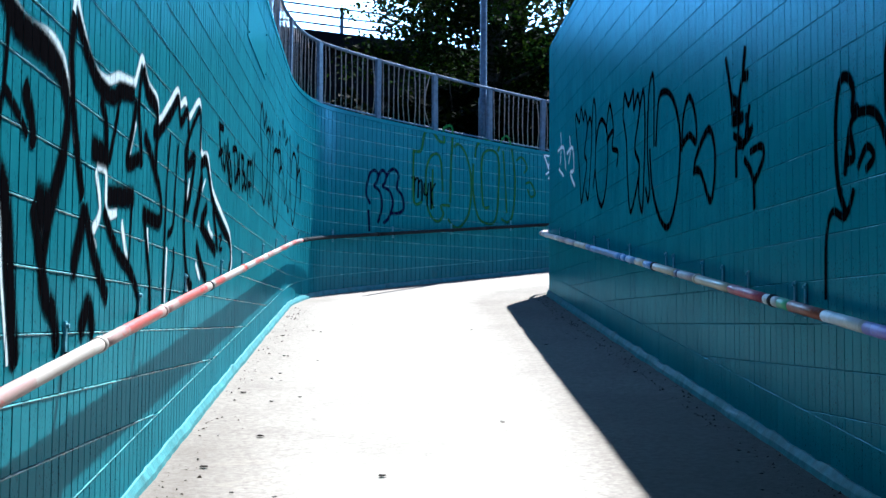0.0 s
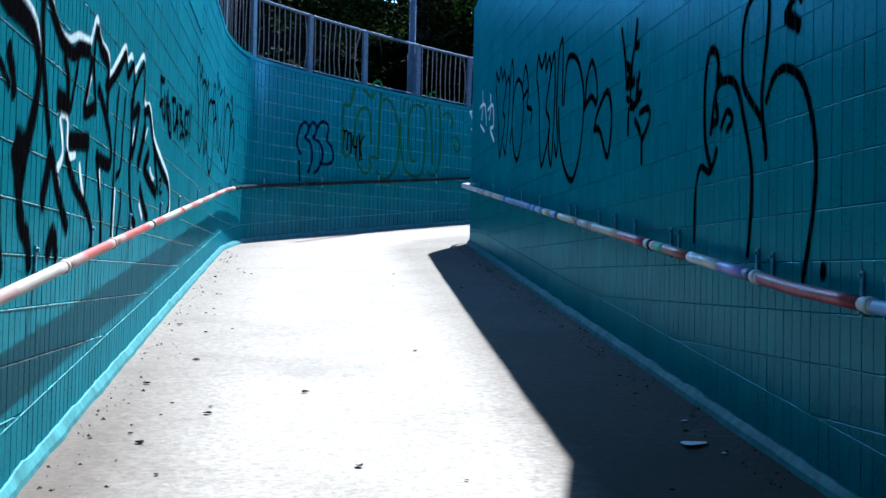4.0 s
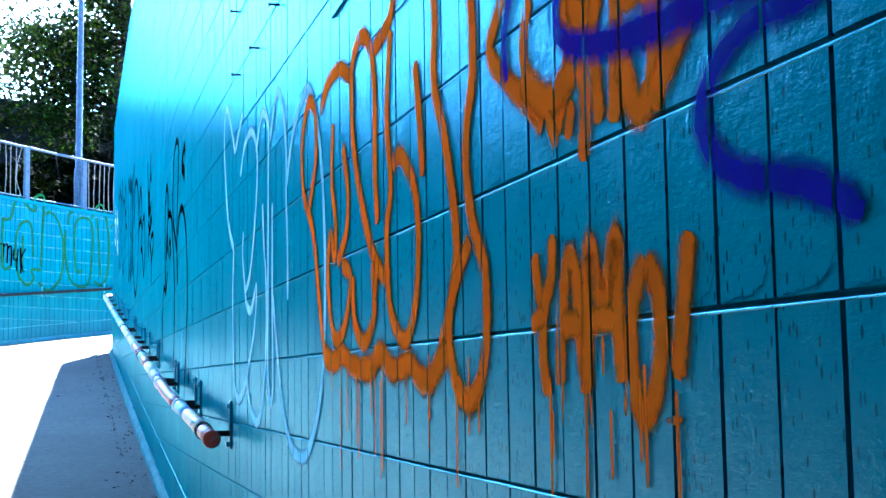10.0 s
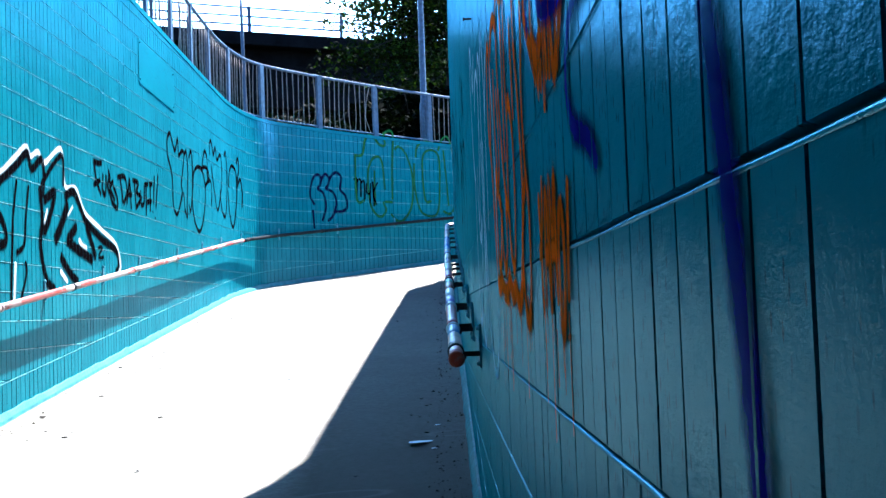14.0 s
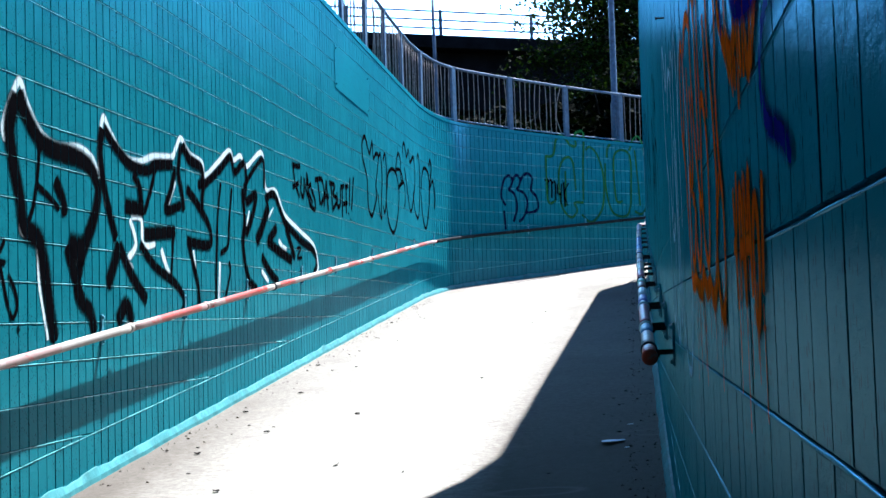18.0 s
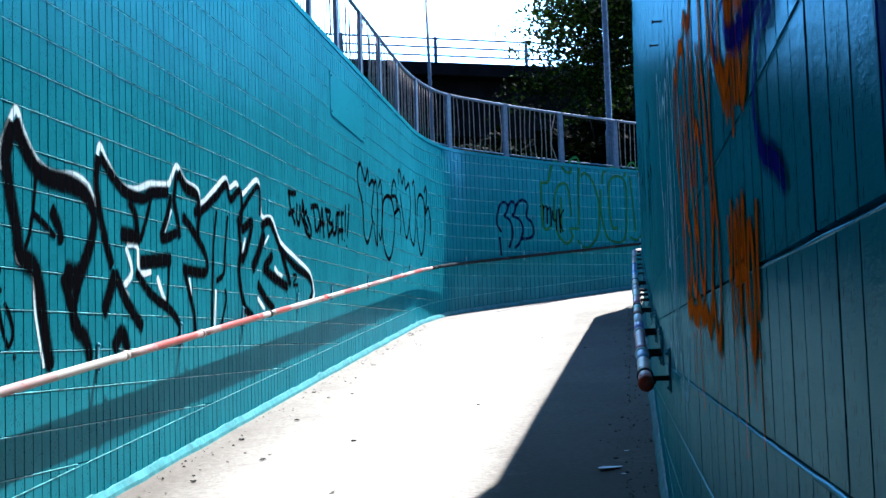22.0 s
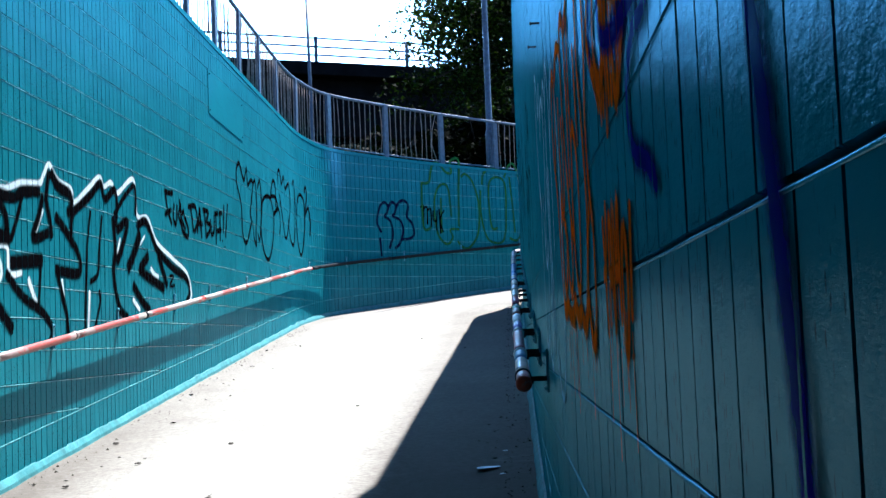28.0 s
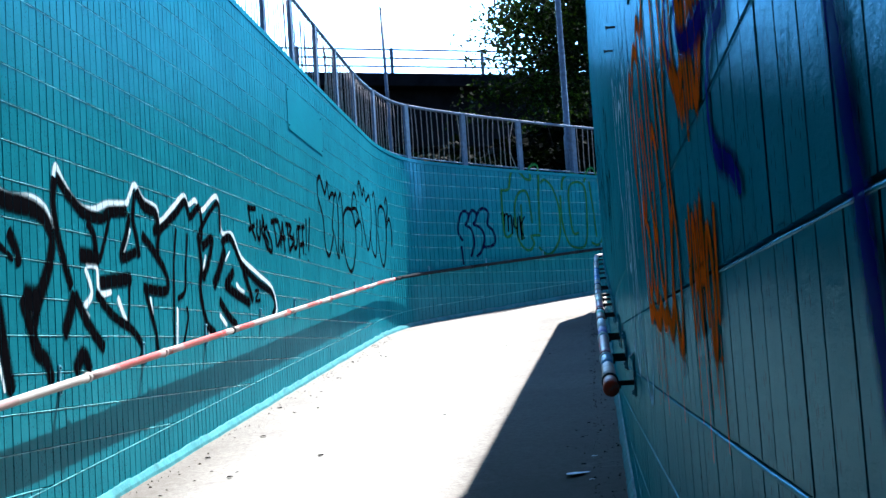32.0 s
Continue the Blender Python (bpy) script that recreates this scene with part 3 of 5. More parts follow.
def build_handrail(line, zfun, u0, u1, brackets, collars, coats, label):
    OFF, R = RAILS[line]
    rail = thing("handrail", label, "handrail", line.place(u0, zfun(u0), OFF), "handrails along the ramp")
    inv = Matrix.Translation(-rail.location)

    def local(p):
        return inv @ p

    def coat(u):
        return [m for start, m in coats if start <= u][-1]

    stops = sorted({u0, u1, *collars, *(start for start, _ in coats if u0 < start < u1)})
    for a, b in zip(stops, stops[1:]):
        bm = bmesh.new()
        n = max(2, round((b - a) / 0.25))
        tube(bm, [local(line.place(a + (b - a) * i / n, zfun(a + (b - a) * i / n), OFF)) for i in range(n + 1)], R, 16)
        part("bar", bm, coat(a), rail, smooth=True)
    for c in collars:
        bm = bmesh.new()
        w = 0.028
        tube(bm, [local(line.place(c - w, zfun(c - w), OFF)), local(line.place(c - w * 0.8, zfun(c - w), OFF)), local(line.place(c + w * 0.8, zfun(c + w), OFF)), local(line.place(c + w, zfun(c + w), OFF))], [R + 0.001, R + 0.006, R + 0.006, R + 0.001], 16)
        part("collar", bm, M_IRON if random.random() < 0.4 else coat(c - 0.05 if c > u0 + 0.1 else c), rail, "raised joint collar", smooth=True)
    bm = bmesh.new()
    tube(bm, [local(line.place(u0 + d, zfun(u0 + d), OFF)) for d in (-0.012, -0.008, 0.02, 0.024)], [R * 0.8, R + 0.004, R + 0.004, R + 0.001], 16)
    part("end_cap", bm, M_IRON if line is LEFT else coat(u0), rail, "rounded end cap of the bar", smooth=True)
    for c in brackets:
        z = zfun(c)
        m = wall_frame(line, c, z)
        m.translation = local(m.translation)
        bm = bmesh.new()
        box(bm, 0.038, 0.010, 0.19, (0, -0.006, 0.02), bevel=0.003)
        for dz in (-0.055, 0.095):
            bmesh.ops.create_cone(bm, cap_ends=True, segments=8, radius1=0.011, radius2=0.009, depth=0.012, matrix=Matrix.Translation((0, -0.016, dz)) @ Matrix.Rotation(math.pi / 2, 4, "X"))
        bm.transform(m)
        plate = part("bracket", bm, M_BRACKET, rail, "flat wall plate with two bolt heads")
        bm = bmesh.new()
        box(bm, 0.034, OFF - R - 0.004, 0.022, (0, -(OFF - R) / 2 - 0.004, -0.012), bevel=0.002)
        box(bm, 0.030, 0.012, 0.030, (0, -(OFF - R) + 0.010, -0.02), bevel=0.002)
        bm.transform(m)
        part("arm", bm, M_IRON, plate, "dark short strut")
    return rail


LEFT_BR = [11.32, 13.36, 15.05, 16.80, 18.90, 20.60, 22.90, 24.80, 26.5, 28.2, 29.9, 31.5, 33.1, 34.8, 36.5]
RIGHT_BR = [10.46, 11.75, 12.01, 13.14, 13.38, 14.92, 15.11, 16.10, 16.76, 17.35, 18.35, 18.64, 20.33, 21.57, 22.55, 24.1, 25.6, 27.0]
# past 28 m a dark coat, with the shade beyond the bend put into it
build_handrail(LEFT, left_rail_z, 11.24, 38.0, LEFT_BR, [13.62, 15.30, 17.4, 19.9, 22.3, 25.2, 28.4, 31.0, 34.0], [(0.0, M_RAIL_L), (28.0, M_IRON)], "worn pink, white and red painted tubular handrail on wall brackets")
RIGHT_COATS = [(0.0, "red"), (10.44, "peach"), (11.15, "sky"), (11.60, "white"), (11.74, "magenta"), (12.98, "white"), (13.10, "navy"), (13.22, "violet"),
               (13.65, "white"), (14.25, "rust"), (14.82, "green"), (15.02, "white"), (15.30, "magenta"), (16.10, "cream"), (17.05, "grey"), (17.60, "navy"),
               (17.72, "cream"), (18.55, "blue"), (18.95, "cream"), (19.35, "sky"), (19.80, "blue"), (22.30, "cream"), (23.20, "grey"), (24.60, "white"), (26.60, "grey")]
build_handrail(RIGHT, right_rail_z, 10.14, 28.2, RIGHT_BR, [10.45, 11.66, 13.05, 15.16, 17.04, 18.58, 20.10, 22.00, 24.00, 26.20], [(u, COAT[c]) for u, c in RIGHT_COATS],
               "tubular handrail painted in many coloured patches on wall brackets")


# ---- graffiti ----
def spray(name, colour, full=1.0, soft=0.88, rough=0.6):
    """Sprayed paint: solid in the middle of the stroke, speckled and thinner towards its edges."""
    def build(nt, b):
        pos = node(nt, "ShaderNodeTexCoord").outputs["Object"]
        uv = node(nt, "ShaderNodeSeparateXYZ")
        nt.links.new(node(nt, "ShaderNodeTexCoord").outputs["UV"], uv.inputs[0])
        n = noise_of(nt, 60.0, 5.0, 0.7, pos)
        nt.links.new(ramp(nt, noise_of(nt, 6.0, 4.0, 0.6, pos), (0.3, tuple(c * 0.75 for c in colour)), (0.7, tuple(min(1, c * 1.1) for c in colour))), b.inputs["Base Color"])
        b.inputs["Roughness"].default_value = rough
        b.inputs["Specular IOR Level"].default_value = 0.0
        m = node(nt, "ShaderNodeMath")
        m.operation = "MULTIPLY_ADD"
        nt.links.new(n, m.inputs[0])
        m.inputs[1].default_value = 0.7
        nt.links.new(uv.outputs[0], m.inputs[2])
        s = node(nt, "ShaderNodeMapRange")
        nt.links.new(m.outputs[0], s.inputs["Value"])
        s.inputs["From Min"].default_value, s.inputs["From Max"].default_value = soft, 1.32
        s.inputs["To Min"].default_value, s.inputs["To Max"].default_value = full, 0.0
        nt.links.new(s.outputs[0], b.inputs["Alpha"])
    return material(name, build)


SPRAY = {"f": spray("thin_white_spray", (0.36, 0.58, 0.72), 0.95, 0.72), "h": spray("orange_overspray", (0.16, 0.075, 0.012), 0.55, 0.10), "k": spray("black_spray", (0.003, 0.003, 0.004)), "w": spray("white_spray", (0.55, 0.68, 0.74), 1.0, 0.76), "n": spray("navy_spray", (0.005, 0.008, 0.035)),
         "g": spray("green_spray", (0.02, 0.10, 0.03)), "o": spray("orange_spray", (1.0, 0.120, 0.006), 1.0, 0.76), "p": spray("purple_spray", (0.030, 0.012, 0.26), 0.86, 0.74)}
WIDEN = {"k": 1.9, "w": 1.4, "n": 1.8, "g": 1.5, "o": 1.4, "p": 1.05, "f": 1.5, "h": 2.7}
PAINT = {"h": "thin olive", "f": "thin white", "k": "black", "w": "white", "n": "navy blue", "g": "green", "o": "orange", "p": "purple"}


def smooth_line(pts, step):
    """A rounded line through the points of a stroke."""
    ctrl = [pts[0]] + pts + [pts[-1]]
    out = []
    for p0, p1, p2, p3 in zip(ctrl, ctrl[1:], ctrl[2:], ctrl[3:]):
        n = max(2, int(math.hypot(p2[0] - p1[0], p2[1] - p1[1]) / step))
        for i in range(n):
            t = i / n
            out.append(tuple(0.5 * (2 * b + (c - a) * t + (2 * a - 5 * b + 4 * c - d) * t * t + (3 * b - a - 3 * c + d) * t ** 3) for a, b, c, d in zip(p0, p1, p2, p3)))
    return out + [tuple(pts[-1])]


def clip(poly, axis, low, high):
    """Cuts a polygon of (u, z, w) to a band."""
    for bound, keep in ((low, 1), (high, -1)):
        out = []
        for a, b in zip(poly, poly[1:] + poly[:1]):
            ina, inb = keep * (a[axis] - bound) >= 0, keep * (b[axis] - bound) >= 0
            if ina:
                out.append(a)
            if ina != inb:
                t = (bound - a[axis]) / (b[axis] - a[axis])
                out.append(tuple(x + (y - x) * t for x, y in zip(a, b)))
        poly = out
        if len(poly) < 3:
            return []
    return poly


def runs(seed, n, ulow, uhigh, z, spread):
    """Thin runs of wet paint that hang from a word."""
    rnd, out = random.Random(seed), []
    for _ in range(n):
        u, top = rnd.uniform(ulow, uhigh), z + rnd.uniform(-spread, spread)
        out.append(("o", rnd.choice((0.006, 0.008, 0.009)), "%.3f,%.3f %.3f,%.3f" % (u, top, u + rnd.gauss(0, 0.002), top - rnd.uniform(0.05, 0.22))))
    return out


def graffiti(name, line, u0, z0, label, *strokes):
    """Sprayed strokes on the faces of the scored strips; the scores stay open between them."""
    origin = line.place(u0, z0, 0.002)
    pitch, first = SCORES[line]
    root = thing(name, label, "graffiti", origin, "graffiti on the walls")
    # a thin mist of paint lies round the thick orange strokes
    strokes = [("h", 0.030, text) for colour, width, text in strokes if colour == "o" and width > 0.012] + list(strokes)
    for i, (colour, width, text) in enumerate(strokes):
        pts = [(u0 + float(a), z0 + float(b)) for a, b in (q.split(",") for q in text.split())]
        mid = smooth_line(pts, max(0.012, width * 0.4))
        rails = []
        for j, p in enumerate(mid):
            a, b = mid[max(j - 1, 0)], mid[min(j + 1, len(mid) - 1)]
            d = math.hypot(b[0] - a[0], b[1] - a[1]) or 1.0
            nu, nz = -(b[1] - a[1]) / d, (b[0] - a[0]) / d
            half = max(width, 0.008 if width < 0.01 else 0.024) * 0.5 * (WIDEN[colour] * ((1.16 if colour == "k" and width > 0.043 else 1.0) if colour != "o" else 1.2 if width < 0.046 else 0.8) + 0.22 * noise.noise((p[0] * 3, p[1] * 3, i)))
            if j in (0, len(mid) - 1):
                half *= 0.55
            rails.append(((p[0] + nu * half, p[1] + nz * half), p, (p[0] - nu * half, p[1] - nz * half)))
        v, f, w = [], [], []
        lift = 0.0023 + 0.00002 * i + (0.0010 if colour == "p" else 0.0)
        for r0, r1 in zip(rails, rails[1:]):
            for s0, s1 in ((0, 1), (1, 2)):
                quad = [(*r0[s0], abs(1 - s0)), (*r0[s1], abs(1 - s1)), (*r1[s1], abs(1 - s1)), (*r1[s0], abs(1 - s0))]
                ulow, uhigh = min(q[0] for q in quad), max(q[0] for q in quad)
                for k in range(int((ulow - first) / pitch), int((uhigh - first) / pitch) + 1):
                    col = clip(quad, 0, first + k * pitch + 0.0036, first + (k + 1) * pitch - 0.0036)
                    if not col:
                        continue
                    b0 = len(v)
                    for u, z, e in col:
                        v.append(line.place(u, z, lift) - origin)
                        w.append(e)
                    f.append(tuple(range(b0, len(v))))
        me = mesh("stroke", v, f)
        uv = me.uv_layers.new(name="UVMap")
        for lp in me.loops:
            uv.data[lp.index].uv = (w[lp.vertex_index], 0.0)
        part("drip" if width < 0.01 else "stroke", me, SPRAY[colour], root, PAINT[colour] + (" run of paint" if width < 0.01 else " sprayed stroke"))
    return root


graffiti("graffiti_piece", LEFT, 11.96, 1.16, "large black and white spray-painted angular lettering on the teal wall",
         ("w", 0.050, "0.03,1.07 -0.00,1.15 0.11,1.32 0.22,1.43 0.30,1.33 0.48,1.19 0.72,1.14 1.06,1.17 1.28,1.13 1.39,1.04 1.40,1.22 1.47,1.42 1.60,1.34 1.85,1.22 2.13,1.22 2.42,1.29 2.83,1.34 2.94,1.42 3.07,1.51 3.27,1.42 3.59,1.39 3.67,1.30 4.03,1.45 4.37,1.59 4.50,1.53 4.72,1.59 4.90,1.52 5.45,1.71 5.57,1.40 5.95,1.41 6.27,1.22 6.89,1.11 7.53,1.00 7.73,0.80 7.63,0.70"),
         ("w", 0.035, "0.10,0.98 0.21,0.72 0.22,0.60 0.41,0.55 0.46,0.30 0.57,0.01"),
         ("w", 0.050, "0.99,0.47 1.06,0.47 1.02,0.38"),
         ("w", 0.060, "2.57,0.65 2.75,0.47"),
         ("w", 0.050, "1.94,0.81 2.05,0.65 1.88,0.53 1.99,0.48"),
         ("w", 0.045, "1.96,0.83 2.16,0.83 2.20,0.66 2.45,0.68"),
         ("w", 0.050, "4.04,0.64 3.99,0.32"),
         ("w", 0.040, "3.33,0.69 3.38,0.54"),
         ("w", 0.060, "6.02,0.95 6.17,0.89 6.32,0.88"),
         ("w", 0.040, "4.98,1.14 4.86,0.98"),
         ("w", 0.040, "2.74,0.98 2.92,1.17"),
         ("w", 0.040, "1.46,0.97 1.51,0.85"),
         ("w", 0.040, "4.93,0.54 5.00,0.39"),
         ("w", 0.030, "5.65,1.14 5.83,1.24"),
         ("w", 0.050, "5.36,0.63 5.60,0.54"),
         ("k", 0.085, "0.18,1.34 0.08,1.17 0.12,0.99 0.21,0.78 0.26,0.63 0.47,0.55 0.58,0.24 0.67,-0.00"),
         ("k", 0.070, "0.20,1.37 0.29,1.26 0.48,1.14 0.68,1.11 1.02,1.11 1.25,1.07 1.37,0.96 1.33,0.82 1.24,0.70 1.14,0.59 1.05,0.45 1.02,0.28 1.22,0.18 1.28,0.05"),
         ("k", 0.030, "0.48,1.16 0.45,0.96 0.39,0.77 0.32,0.67"),
         ("k", 0.060, "0.69,0.94 0.80,0.84 0.84,0.74"),
         ("k", 0.030, "0.43,0.88 0.63,0.82 0.75,0.77"),
         ("k", 0.110, "0.88,0.55 1.14,0.55"),
         ("k", 0.060, "0.85,0.56 0.98,0.38 1.09,0.25"),
         ("k", 0.060, "1.45,1.35 1.41,1.18 1.48,0.97 1.58,0.80 1.68,0.66"),
         ("k", 0.050, "1.48,1.36 1.69,1.26 1.96,1.18 2.30,1.18 2.48,1.24 2.86,1.29"),
         ("k", 0.050, "2.01,1.13 2.14,1.04 2.17,0.89"),
         ("k", 0.040, "2.48,1.22 2.35,1.03 2.23,0.88"),
         ("k", 0.065, "1.84,0.89 2.23,0.90"),
         ("k", 0.070, "1.73,0.63 1.62,0.48 1.51,0.35"),
         ("k", 0.060, "1.73,0.63 1.93,0.46 2.26,0.28"),
         ("k", 0.060, "2.22,0.73 2.90,0.80"),
         ("k", 0.035, "2.86,0.81 2.79,0.45"),
         ("k", 0.045, "2.13,0.66 2.45,0.52 2.88,0.42 3.10,0.30 3.00,0.19"),
         ("k", 0.070, "1.68,0.12 1.85,0.24 1.97,0.12"),
         ("k", 0.050, "3.07,1.47 2.99,1.26 3.05,1.14 3.11,0.97"),
         ("k", 0.055, "3.10,1.47 3.27,1.38 3.56,1.35 3.60,1.26 3.48,1.20"),
         ("k", 0.045, "2.92,1.27 2.82,1.11 2.69,0.94 3.04,1.01"),
         ("k", 0.050, "3.19,1.15 3.47,1.05 3.76,0.90 3.75,0.76 3.17,0.75"),
         ("k", 0.045, "3.23,0.73 3.34,0.56 3.43,0.44 3.47,0.26"),
         ("k", 0.045, "3.57,1.01 3.62,1.20 3.86,1.31 4.11,1.41 4.40,1.54 4.53,1.43 4.81,1.54 4.89,1.43 4.84,1.22"),
         ("k", 0.035, "4.10,1.29 4.00,1.01 3.95,0.68 3.91,0.32"),
         ("k", 0.035, "4.43,1.28 4.33,0.99 4.28,0.79 4.06,0.71"),
         ("k", 0.030, "4.30,0.66 4.33,0.56 4.15,0.32"),
         ("k", 0.060, "4.75,1.31 4.82,1.03 4.75,0.82 4.91,0.54 5.19,0.45"),
         ("k", 0.040, "4.79,1.32 5.18,1.54 5.49,1.65 5.51,1.39"),
         ("k", 0.055, "4.87,1.20 5.22,1.30 5.01,1.04 4.85,0.93"),
         ("k", 0.050, "5.54,1.30 5.88,1.37 6.20,1.19 6.30,1.14 6.89,1.02 7.52,0.94 7.64,0.80 7.49,0.69"),
         ("k", 0.075, "5.66,1.25 5.40,1.02 5.19,0.88"),
         ("k", 0.060, "5.59,0.92 5.94,0.86 6.55,0.79"),
         ("k", 0.060, "6.30,1.12 6.52,0.94 6.67,0.81"),
         ("k", 0.060, "5.96,1.07 5.63,0.92"),
         ("k", 0.060, "5.37,0.76 5.71,0.62 5.98,0.55"),
         ("k", 0.018, "6.75,0.92 6.93,0.93 6.77,0.83 6.99,0.84"))
graffiti("graffiti_tag", LEFT, 11.57, 1.22, "tall narrow black spray-painted tag on the teal wall",
         ("k", 0.020, "0.04,0.60 0.02,0.66 0.02,0.73 0.11,0.71 0.20,0.65 0.20,0.61 0.13,0.59"),
         ("k", 0.020, "0.12,0.68 0.15,0.60 0.13,0.52 0.14,0.46"),
         ("k", 0.028, "0.02,0.55 0.03,0.52"),
         ("k", 0.020, "0.27,0.59 0.23,0.52 0.18,0.47"),
         ("k", 0.020, "0.30,0.50 0.28,0.43 0.25,0.38"),
         ("k", 0.020, "0.40,0.48 0.34,0.42 0.27,0.37 0.41,0.36"),
         ("k", 0.020, "0.10,0.42 0.15,0.35 0.21,0.30 0.30,0.19"),
         ("k", 0.020, "0.10,0.29 0.20,0.32 0.15,0.25 0.15,0.15"),
         ("k", 0.020, "0.33,0.36 0.30,0.28"),
         ("k", 0.020, "0.34,0.35 0.39,0.23 0.43,0.14 0.49,0.07 0.55,0.13 0.52,0.22 0.44,0.30"),
         ("k", 0.028, "0.57,0.03 0.56,-0.01"))
graffiti("graffiti_words", LEFT, 18.58, 2.55, "black hand-sprayed words with two exclamation marks on the teal wall",
         ("k", 0.042, "0.00,0.36 0.22,0.37 0.37,0.39"),
         ("k", 0.042, "0.05,0.36 0.13,0.19 0.31,0.06"),
         ("k", 0.042, "0.00,0.13 0.30,0.21"),
         ("k", 0.042, "0.41,0.29 0.37,0.13 0.49,0.09 0.54,0.29"),
         ("k", 0.042, "0.72,0.31 0.60,0.19 0.70,0.11"),
         ("k", 0.042, "0.65,0.36 0.75,0.10"),
         ("k", 0.042, "0.87,0.26 0.71,0.18 0.91,0.06"),
         ("k", 0.042, "0.84,0.21 1.02,0.10 1.01,0.00 0.80,0.03 0.70,0.12"),
         ("k", 0.042, "1.18,0.33 1.29,0.07"),
         ("k", 0.042, "1.04,0.32 1.39,0.36 1.48,0.21 1.32,0.07"),
         ("k", 0.042, "1.62,0.38 1.47,0.08"),
         ("k", 0.042, "1.62,0.38 1.70,0.04"),
         ("k", 0.042, "1.48,0.19 1.75,0.21"),
         ("k", 0.042, "1.86,0.38 1.94,0.08"),
         ("k", 0.042, "1.77,0.37 2.07,0.37 1.97,0.26 2.21,0.22 1.91,0.07"),
         ("k", 0.042, "2.19,0.31 2.20,0.15 2.36,0.18 2.39,0.38"),
         ("k", 0.042, "2.49,0.41 2.48,0.04"),
         ("k", 0.042, "2.39,0.39 2.62,0.42"),
         ("k", 0.042, "2.73,0.45 2.71,0.10"),
         ("k", 0.042, "2.66,0.42 2.86,0.45"),
         ("k", 0.042, "2.53,0.20 2.80,0.24"),
         ("k", 0.042, "2.98,0.56 2.90,0.21"),
         ("k", 0.042, "3.20,0.60 3.03,0.17"),
         ("k", 0.042, "2.85,0.13 2.85,0.10"),
         ("k", 0.042, "2.98,0.07 2.98,0.04"))
graffiti("graffiti_tag", LEFT, 22.40, 2.68, "black looping outline throw-up tag on the curving teal wall",
         ("k", 0.042, "0.01,0.78 -0.00,0.97 0.20,1.08 0.42,0.94 0.53,0.91 0.72,1.08 0.77,0.88 0.99,0.96 1.15,0.92 0.92,0.52 0.99,0.43 0.79,0.23 0.56,0.09 0.34,0.20 0.28,0.56 0.01,0.78"),
         ("k", 0.042, "1.15,0.92 1.33,0.99 1.41,0.69 1.30,0.29 1.32,0.13 1.16,0.20 1.07,0.43"),
         ("k", 0.042, "1.50,0.93 1.70,1.04 1.78,0.73 1.67,0.36 1.56,0.22 1.44,0.30"),
         ("k", 0.042, "1.80,0.57 1.88,0.78 2.22,0.90 2.60,0.87 2.80,0.59 2.58,0.20 2.25,0.00 1.90,0.09 1.71,0.36 1.81,0.65"),
         ("k", 0.042, "2.51,0.87 2.76,1.18 3.00,1.13 2.99,0.82"),
         ("k", 0.042, "2.51,0.92 2.92,0.97 3.15,0.86 2.77,0.69 3.25,0.82 3.37,0.63 3.28,0.45"),
         ("k", 0.042, "3.27,1.19 3.25,1.37 3.41,1.42 3.59,1.25 3.78,1.38 3.91,1.21 4.27,1.32 4.37,0.97 4.05,0.54 3.82,0.45 3.64,0.67 3.35,1.07"),
         ("k", 0.042, "4.62,1.35 4.79,1.42 4.86,0.98 4.66,0.43 4.32,0.48 4.16,0.77"),
         ("k", 0.042, "4.99,0.90 5.07,1.15 5.28,1.28 5.56,1.19 5.58,0.77 5.31,0.30 5.05,0.45 4.93,0.85"),
         ("k", 0.042, "5.61,1.34 5.69,1.46 5.77,1.31 5.60,0.96 5.84,1.12 5.96,0.88 5.91,0.65"))
graffiti("graffiti_tag", LEFT, 30.79, 3.13, "dark blue rounded outline tag on the shaded blue wall",
         ("n", 0.042, "0.11,0.44 0.00,0.59 0.02,0.77 0.10,0.94 0.22,1.00 0.31,0.92 0.26,0.80 0.21,0.74 0.36,0.66 0.42,0.42 0.31,0.15"),
         ("n", 0.042, "0.31,0.92 0.42,1.02 0.52,0.96 0.49,0.82 0.43,0.76 0.63,0.69 0.71,0.50 0.60,0.26 0.46,0.16"),
         ("n", 0.042, "0.53,0.92 0.62,1.03 0.75,1.07 0.86,0.98 0.82,0.77 0.96,0.65 1.00,0.45 0.87,0.36 0.66,0.34"),
         ("n", 0.042, "0.06,0.35 0.09,0.00"))
graffiti("graffiti_tag", LEFT, 31.99, 3.62, "small black scrawled tag on the shaded blue wall",
         ("k", 0.030, "0.00,0.48 0.09,0.50 0.08,0.17"),
         ("k", 0.030, "0.08,0.44 0.19,0.49 0.19,0.16"),
         ("k", 0.030, "0.19,0.42 0.29,0.46 0.30,0.12"),
         ("k", 0.025, "0.36,0.44 0.36,0.25 0.47,0.25"),
         ("k", 0.025, "0.47,0.45 0.44,0.05"),
         ("k", 0.030, "0.53,0.48 0.55,0.00"),
         ("k", 0.025, "0.67,0.47 0.55,0.26 0.63,0.03"))
